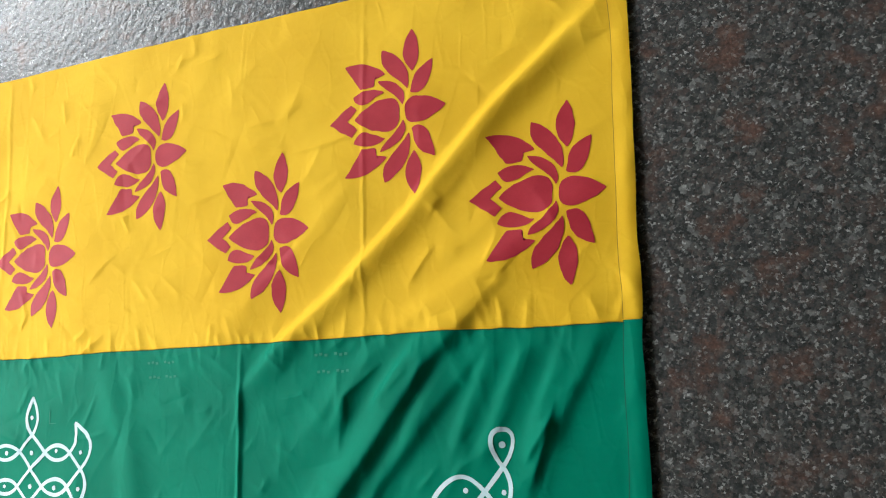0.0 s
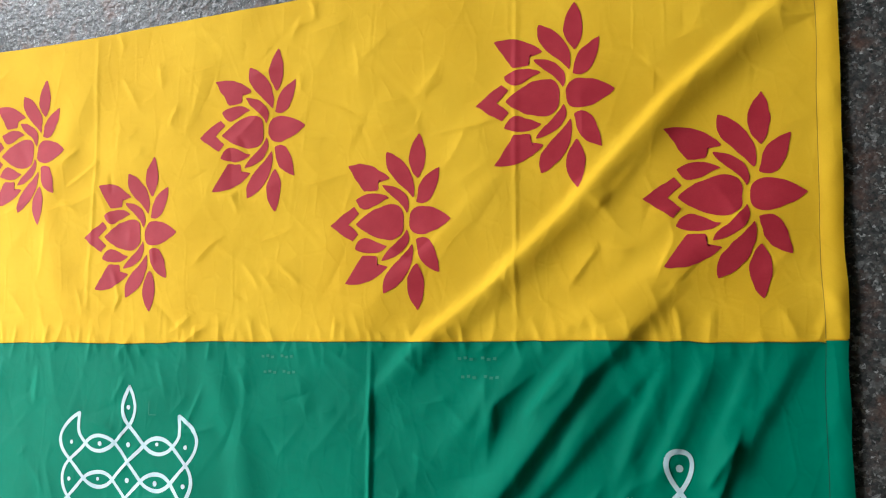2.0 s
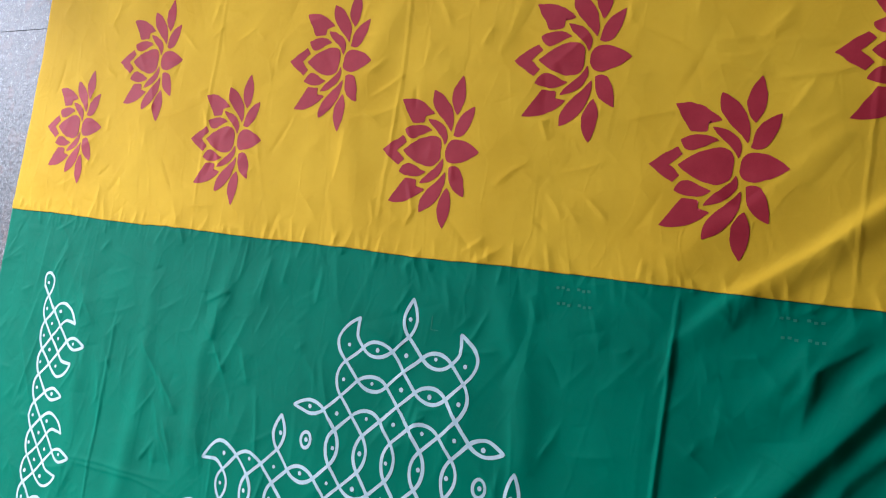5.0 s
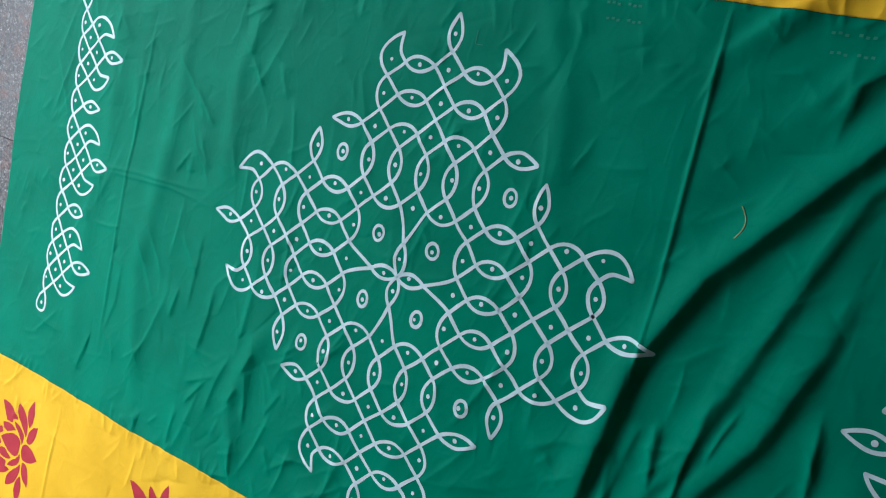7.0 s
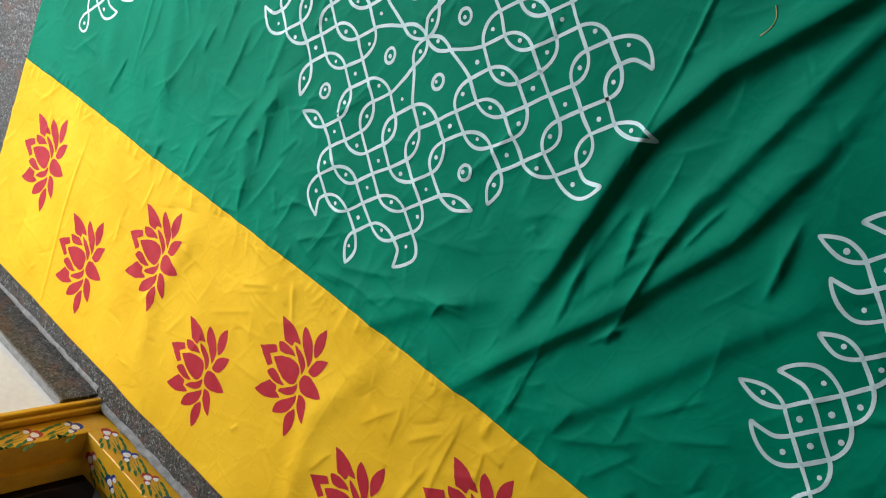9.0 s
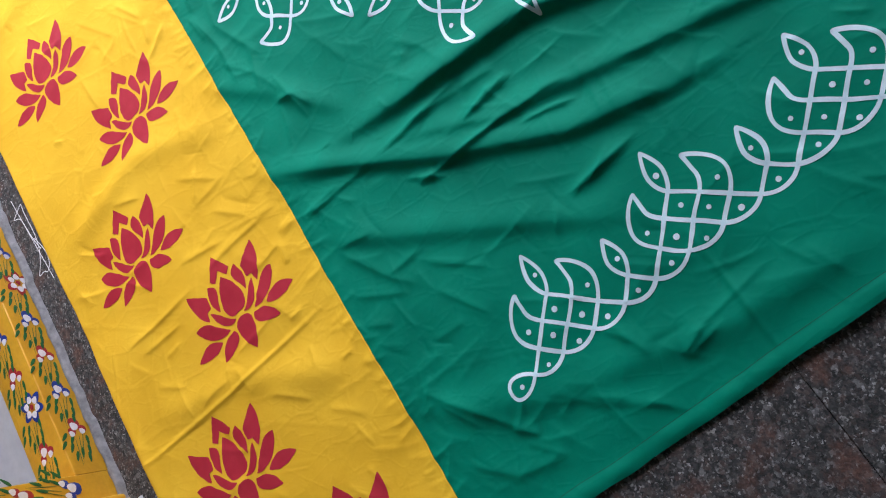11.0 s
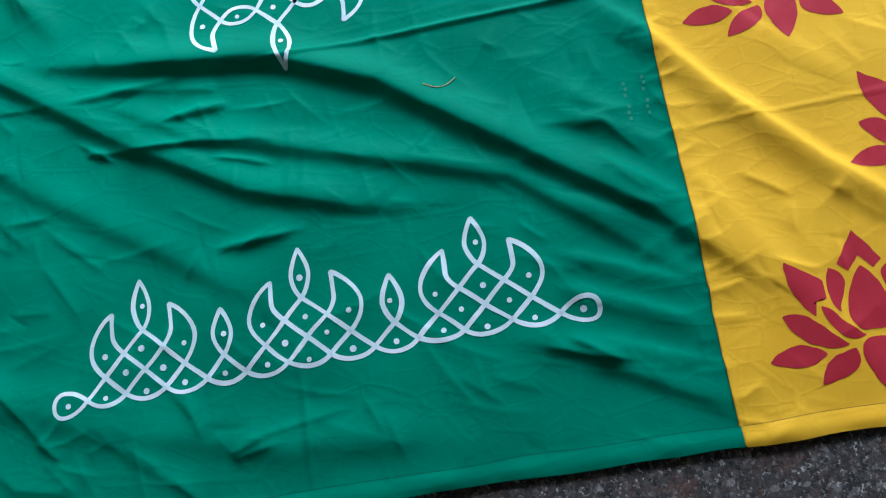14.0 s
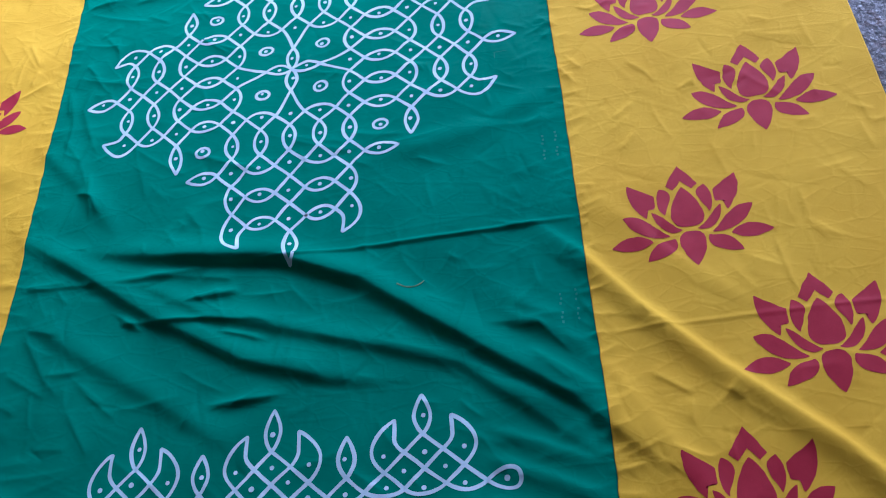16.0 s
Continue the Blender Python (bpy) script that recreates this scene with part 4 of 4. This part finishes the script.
# ---- small marks on the cloth ----
for cx, cy in ((0.700, 0.556), (0.705, 0.528), (0.335, 0.558), (0.340, 0.532)):
    pieces = []
    for k in range(7):
        if k == 3:
            continue
        x0 = cx - 0.034 + k * 0.0096
        pieces.append(ribbon(np.stack([np.linspace(x0, x0 + 0.0055, 4), np.full(4, cy + 0.0012 * math.sin(k * 2.1))], -1), 0.0042, 0.0009))
    v, f = join(pieces)
    mesh_object("selvage_print", v, f, INK, cloth, "faint unreadable selvage print")
v, f = join([ribbon(np.stack([np.full(5, 0.064), np.linspace(0.478, 0.453, 5)], -1), 0.0014, 0.0010), ribbon(np.stack([np.linspace(0.064, 0.080, 5), np.full(5, 0.453)], -1), 0.0014, 0.0010)])
mesh_object("chalk_tick", v, f, INK, cloth, "faint chalk corner tick")


def strand_tube(name, path, radius, mat, label, category):
    """A loose thread lying on what is below it."""
    p = np.asarray(path, float)
    d = np.gradient(p, axis=0)
    d /= np.linalg.norm(d, axis=1)[:, None]
    n = np.cross(d, [0, 0, 1.0])
    n /= np.linalg.norm(n, axis=1)[:, None]
    b = np.cross(n, d)
    a = np.linspace(0, 2 * math.pi, 6, endpoint=False)
    v = (p[:, None] + radius * (np.cos(a)[None, :, None] * n[:, None] + np.sin(a)[None, :, None] * b[:, None])).reshape(-1, 3)
    faces = [(i * 6 + k, i * 6 + (k + 1) % 6, i * 6 + 6 + (k + 1) % 6, i * 6 + 6 + k) for i in range(len(p) - 1) for k in range(6)]
    return tagged(mesh_object(name, v, faces, mat, smooth=True), label, category)


s = np.linspace(0, 1, 16)
tx, ty = 0.612 + 0.012 * np.sin(s * 3.1) - 0.004 * s, 0.232 + 0.050 * s
strand_tube("loose_thread", np.stack([tx, ty, height_at(tx, ty) + 0.0012], -1), 0.0007, THREAD, "loose tan thread lying on the green cloth", "thread")
s = np.linspace(0, 4.4, 20)
strand_tube("loose_thread", np.stack([1.232 + 0.010 * np.cos(s), -0.625 + 0.010 * np.sin(s) + 0.002 * s, 0.0012 + 0 * s], -1), 0.0010, CHALK, "curl of white thread on the granite beside the cloth", "thread")

# ---- the porch ----
ground = structure(mesh_object("ground", [(-60, -60, -0.30), (60, -60, -0.30), (60, 60, -0.30), (-60, 60, -0.30)], [(0, 1, 2, 3)], GROUND), "bare grey concrete ground around the porch", "ground")
floor = structure(box("floor", (-3.2, -4.6, -0.29), (3.2, 3.2, -0.022), CEMENT), "cement bed under the granite slabs", "floor")
for j, (y0, y1) in enumerate(((-1.268, -1.099), (-1.099, -0.012), (-0.012, 1.075), (1.075, 2.162), (2.162, 3.2))):
    for x0, x1 in ((-3.2, -1.95), (-1.95, 2.05), (2.05, 3.2)):
        slab = box("slab", (x0 + 0.0007, y0 + 0.0007, -0.022), (x1 - 0.0007, y1 - 0.0007, 0.0), GRANITE, floor, bevel=0.0006)

bm = bmesh.new()
for lo, hi in (((-3.2, -1.47, 0), (-0.585, -1.272, 2.36)), ((0.715, -1.47, 0), (3.2, -1.272, 2.36)), ((-0.585, -1.47, 2.15), (0.715, -1.272, 2.36))):
    add_box(bm, lo, hi)
wall_house = structure(part("wall_house", bm, WALLPAINT, None), "white painted house wall with a doorway", "wall")
# unseen end wall, added; brown so that little light bounces back onto the cloth
structure(box("wall_end", (3.2, -1.47, 0), (3.4, 3.2, 2.36), ENDWALL), "unseen brown wall added to close the porch end and cut bounced light", "wall")
# added out of view: holds sky light off the near end of the cloth
structure(box("wall_sky_block", (0.3, 3.2, -0.30), (3.4, 3.35, 2.36), ENDWALL), "unseen brown wall added to block sky light from the porch side", "wall")
structure(box("porch_pillar", (-2.06, 1.45, 0.0), (-1.79, 1.90, 2.36), ENDWALL, bevel=0.006), "square brown painted pillar holding up the porch roof", "pillar")
# unseen wall, added to keep the low bright reflection off the far granite
structure(box("wall_glare_block", (-4.3, -5.0, -0.30), (-4.15, 0.9, 1.45), WALLPAINT, bevel=0.01), "unseen low wall added to block low light and its floor reflection", "wall")
structure(box("ceiling", (-2.0, -1.27, 2.36), (3.4, 3.35, 2.50), CEILING), "plain plaster porch ceiling", "ceiling")
for x0, x1 in ((-3.2, -0.585), (0.712, 3.2)):
    sk = structure(box("skirting", (x0, -1.272, 0.0), (x1, -1.248, 0.100), SKIRT, bevel=0.002), "dark granite skirting at the wall foot", "skirting")
    box("coping", (x0, -1.2715, 0.1002), (x1, -1.2495, 0.109), CEMENT, sk, "grey cement fillet on the skirting", bevel=0.003)


def rough_band(name, x0, x1, y0, y1, z, mat, seed, label, parent=None):
    """A trowelled strip with ragged edges lying on the floor."""
    xs = np.arange(x0, x1, 0.006)
    a = y0 + 0.004 * lattice_noise(xs, xs * 0, 0.02, seed)
    b = y1 + 0.003 * lattice_noise(xs, xs * 0 + 4, 0.025, seed + 1)
    v = np.concatenate([np.stack([xs, y, xs * 0 + h], -1) for y, h in ((a, 0.0), (a * 0.7 + b * 0.3, z), (a * 0.3 + b * 0.7, z), (b, 0.0))])
    n = len(xs)
    f = [(r * n + k, r * n + k + 1, (r + 1) * n + k + 1, (r + 1) * n + k) for r in range(3) for k in range(n - 1)]
    return structure(mesh_object(name, v, f, mat, parent, smooth=True), label, "joint filler")


rough_band("grout_strip", -3.2, -0.585, -1.2475, -1.230, 0.003, CEMENT, 41, "pale grout along the skirting")
rough_band("grout_strip", 0.70, 3.2, -1.232, -1.220, 0.003, GROUT, 43, "pale grout along the skirting")
rough_band("cement_strip", -0.60, 0.715, -1.2755, -1.252, 0.012, CEMENT, 45, "rough grey cement along the threshold")

# ---- the doorway ----
door = tagged(new("door_frame"), "yellow enamelled wooden door frame painted with flower sprays", "door frame")
door.location = (0, 0, 0)
SILL_Z = 0.085


def profile_bar(name, prof, axis, lo, hi, parent, label=""):
    """A moulded bar: a closed profile swept straight along x or z."""
    n = len(prof)
    v = []
    for c in (lo, hi):
        v += [(c, p, q) if axis == "x" else (p, q, c) for p, q in prof]
    f = [(k, (k + 1) % n, n + (k + 1) % n, n + k) for k in range(n)] + [tuple(range(n - 1, -1, -1)), tuple(range(n, 2 * n))]
    return mesh_object(name, v, f, ENAMEL, parent, label)


def rounded(prof, r):
    out = []
    for k in range(len(prof)):
        p, a, b = Vector(prof[k]), Vector(prof[k - 1]), Vector(prof[(k + 1) % len(prof)])
        da, db = (a - p), (b - p)
        m = min(r, da.length * 0.4, db.length * 0.4)
        s0, s1 = p + da.normalized() * m, p + db.normalized() * m
        for u in (0, 0.33, 0.67, 1):
            out.append(tuple(s0 * (1 - u) ** 2 + p * 2 * u * (1 - u) + s1 * u * u))
    return out


sill = profile_bar("threshold", rounded([(-1.276, 0.0), (-1.276, SILL_Z), (-1.375, SILL_Z), (-1.375, 0.058), (-1.420, 0.058), (-1.420, 0.0)], 0.004), "x", -0.475, 0.605, door, "painted wooden threshold")


def jamb(side):
    x = -0.475 if side < 0 else 0.605
    s = side
    prof = [(x, -1.276), (x + s * 0.070, -1.276), (x + s * 0.070, -1.42), (x - s * 0.0, -1.42), (x - s * 0.0, -1.385), (x - s * 0.012, -1.385), (x - s * 0.012, -1.35), (x, -1.35)]
    if s > 0:
        prof = prof[::-1]
    j = profile_bar("jamb", rounded(prof, 0.003), "z", 0.0, 2.15, door, "upright door jamb with flower sprays")
    for k, (a, b, d) in enumerate(((0.066, 0.082, 0.018), (0.082, 0.096, 0.028), (0.096, 0.110, 0.020))):
        p = [(x + s * a, -1.2755), (x + s * b, -1.2755), (x + s * b, -1.2755 + d), (x + s * a, -1.2755 + d)]
        profile_bar("moulding", rounded(p if s < 0 else p[::-1], 0.006), "z", 0.004, 2.15, j)
    return j


jambs = [jamb(-1), jamb(1)]
profile_bar("lintel", rounded([(-1.276, 2.08), (-1.276, 2.15), (-1.42, 2.15), (-1.42, 2.08)], 0.004), "x", -0.475, 0.605, door)


def spray(origin, u, w, flip, blue, size, parent, big=False):
    """One painted flower spray: two-tone petals, stems and leaves, in strokes a little proud of the enamel."""
    o, u, w = Vector(origin), Vector(u), Vector(w)
    n = u.cross(w).normalized()
    if n.dot(Vector((0, 1, 0.9))) < 0:
        n = -n
    v, f, slots = [], [], []

    def stroke(cx, cy, length, width, turn, slot, lift):
        c, s = math.cos(turn), math.sin(turn)
        i0 = len(v)
        pts = []
        for k in range(12):
            a = k / 12 * 2 * math.pi
            px, py = length / 2 * math.cos(a), width / 2 * math.sin(a) * (1 - 0.35 * math.cos(a))
            pts.append(((cx + px * c - py * s) * size, (cy + px * s + py * c) * size * flip))
        v.append(tuple(o + u * cx * size + w * cy * size * flip + n * (lift + 0.0004)))
        v.extend(tuple(o + u * p + w * q + n * lift) for p, q in pts)
        for k in range(12):
            f.append((i0, i0 + 1 + k, i0 + 1 + (k + 1) % 12))
            slots.append(slot)

    heads = [(0.0, 0.20, 0.34), (0.18, 0.0, 0.25), (0.24, 0.34, 0.24)]
    if big:
        heads = [(0.3 * math.cos(k * 1.05), 0.3 * math.sin(k * 1.05), 0.27) for k in range(6)]
        stroke(0, 0, 0.16, 0.14, 0, 0, 0.0011)
    for cx, cy, r in heads:
        turn = math.atan2(cy, cx) if big else 0.5
        stroke(cx, cy, r * 1.15, r * 0.95, turn, 1 if blue else 0, 0.0005)
        stroke(cx + (-0.08 * math.cos(turn) if big else r * 0.22), cy + (-0.08 * math.sin(turn) if big else 0.02), r * 0.74, r * 0.70, turn, 2, 0.0009)
    for k in range(3):
        stroke(0.66 + 0.1 * k, 0.16 + 0.10 * k, 0.85, 0.020, 0.35 - 0.12 * k, 3, 0.0004)
    for cx, cy, t in ((0.46, 0.42, 0.55), (0.70, 0.52, 0.5), (0.52, -0.04, 0.12), (0.80, 0.02, 0.15), (0.95, 0.46, 0.4), (1.02, 0.10, 0.2), (0.36, 0.62, 0.75), (0.60, 0.72, 0.7), (0.86, 0.26, 0.3)):
        stroke(cx, cy, 0.32, 0.095, t, 3, 0.0006)
    mesh_object("painted_flower", v, f, [P_RED, P_BLUE, P_WHITE, P_GREEN], parent, "blue and white flower spray" if blue else "red and white flower spray", slots=slots)


for k in range(11):
    x = -0.462 + k * 0.095
    spray((x, -1.2757, 0.024), (1, 0, 0), (0, 0, 1), 1, k % 2 == 1, 0.080, sill, big=(k == 6))
    spray((x + 0.022, -1.315, SILL_Z + 0.0002), (1, 0, 0), (0, -1, 0), 1, k % 2 == 1, 0.082, sill, big=(k in (5, 9)))
for j, x, s in ((jambs[0], -0.520, -1), (jambs[1], 0.650, 1)):
    for k in range(18):
        spray((x, -1.2757, 0.10 + k * 0.11), (0, 0, 1), (-1, 0, 0), s, k % 2 == 0, 0.085, j)
for k in range(10):
    spray((-0.4747, -1.325, 0.12 + k * 0.15), (0, 0, 1), (0, 1, 0), 1, k % 2 == 1, 0.075, jambs[0])

leaf = tagged(new("door_leaf"), "dark brown panelled door leaf standing open inwards", "door")
slab = box("panel_board", (-0.500, -1.95, 0.012), (-0.462, -1.43, 2.06), DARKWOOD, leaf, bevel=0.003)
for z0, z1 in ((0.14, 0.62), (0.72, 1.20), (1.30, 1.92)):
    box("raised_panel", (-0.4621, -1.86, z0), (-0.452, -1.52, z1), DARKWOOD, leaf, bevel=0.006)

# ---- the room behind ----
structure(box("floor_inside", (-1.6, -4.4, -0.022), (2.0, -1.42, 0.0), MARBLE), "pale grey marble floor inside the doorway", "floor")
bm = bmesh.new()
# the back opening is made up, to let sky light brighten the room
for lo, hi in (((-1.8, -4.4, 0), (-1.6, -1.47, 2.8)), ((2.0, -4.4, 0), (2.2, -1.47, 2.8)), ((-1.8, -4.6, 0), (-0.4, -4.4, 2.8)), ((1.8, -4.6, 0), (2.2, -4.4, 2.8)), ((-0.4, -4.6, 2.3), (1.8, -4.4, 2.8))):
    add_box(bm, lo, hi)
structure(part("wall_inside", bm, WALLPAINT, None), "plain walls of the room behind the door, back opening added for light", "wall")
structure(box("ceiling_inside", (-1.8, -4.6, 2.8), (2.2, -1.47, 2.9), CEILING), "plain ceiling of the room behind the door", "ceiling")
bm = bmesh.new()
add_box(bm, (-0.75, -2.15, 0.0), (0.05, -1.62, 0.012), 0.004)
tagged(part("door_mat", bm, RUG, None), "maroon tufted mat on the marble floor", "mat")

# ---- chalk on the granite ----
s = np.linspace(0, 1, 60)
cx = 0.035 + 0.105 * np.sin(s * 6.6) + 0.018 * np.sin(s * 19.0)
cy = -1.208 + 0.019 * np.sin(s * 13.2 + 0.5) + 0.006 * np.sin(s * 31.0) + 0.10 * (cx - 0.035) * 0.1
pts = np.stack([cx, cy], -1)
d = np.gradient(pts, axis=0)
d /= np.hypot(d[:, 0], d[:, 1])[:, None]
nrm = np.stack([-d[:, 1], d[:, 0]], -1)
w = 0.0011
v = np.concatenate([np.column_stack([pts + nrm * w, s * 0 + 0.0004]), np.column_stack([pts, s * 0 + 0.0008]), np.column_stack([pts - nrm * w, s * 0 + 0.0004])])
f = [(r * 60 + k, r * 60 + k + 1, r * 60 + 61 + k, r * 60 + 60 + k) for r in range(2) for k in range(59)]
u = np.linspace(-1, 1, 12)
line = np.stack([0.030 + 0.125 * u, -1.206 + 0.012 * u, u * 0], -1)
half = np.array([0, 0.0010, 0])
n0 = len(v)
v = np.concatenate([v, line - half + [0, 0, 0.0004], line + [0, 0, 0.0009], line + half + [0, 0, 0.0004]])
f += [(n0 + r * 12 + k, n0 + r * 12 + k + 1, n0 + r * 12 + 13 + k, n0 + r * 12 + 12 + k) for r in range(2) for k in range(11)]
tagged(mesh_object("chalk_scribble", v, f, CHALK), "looping white chalk line on the dark granite", "chalk mark")
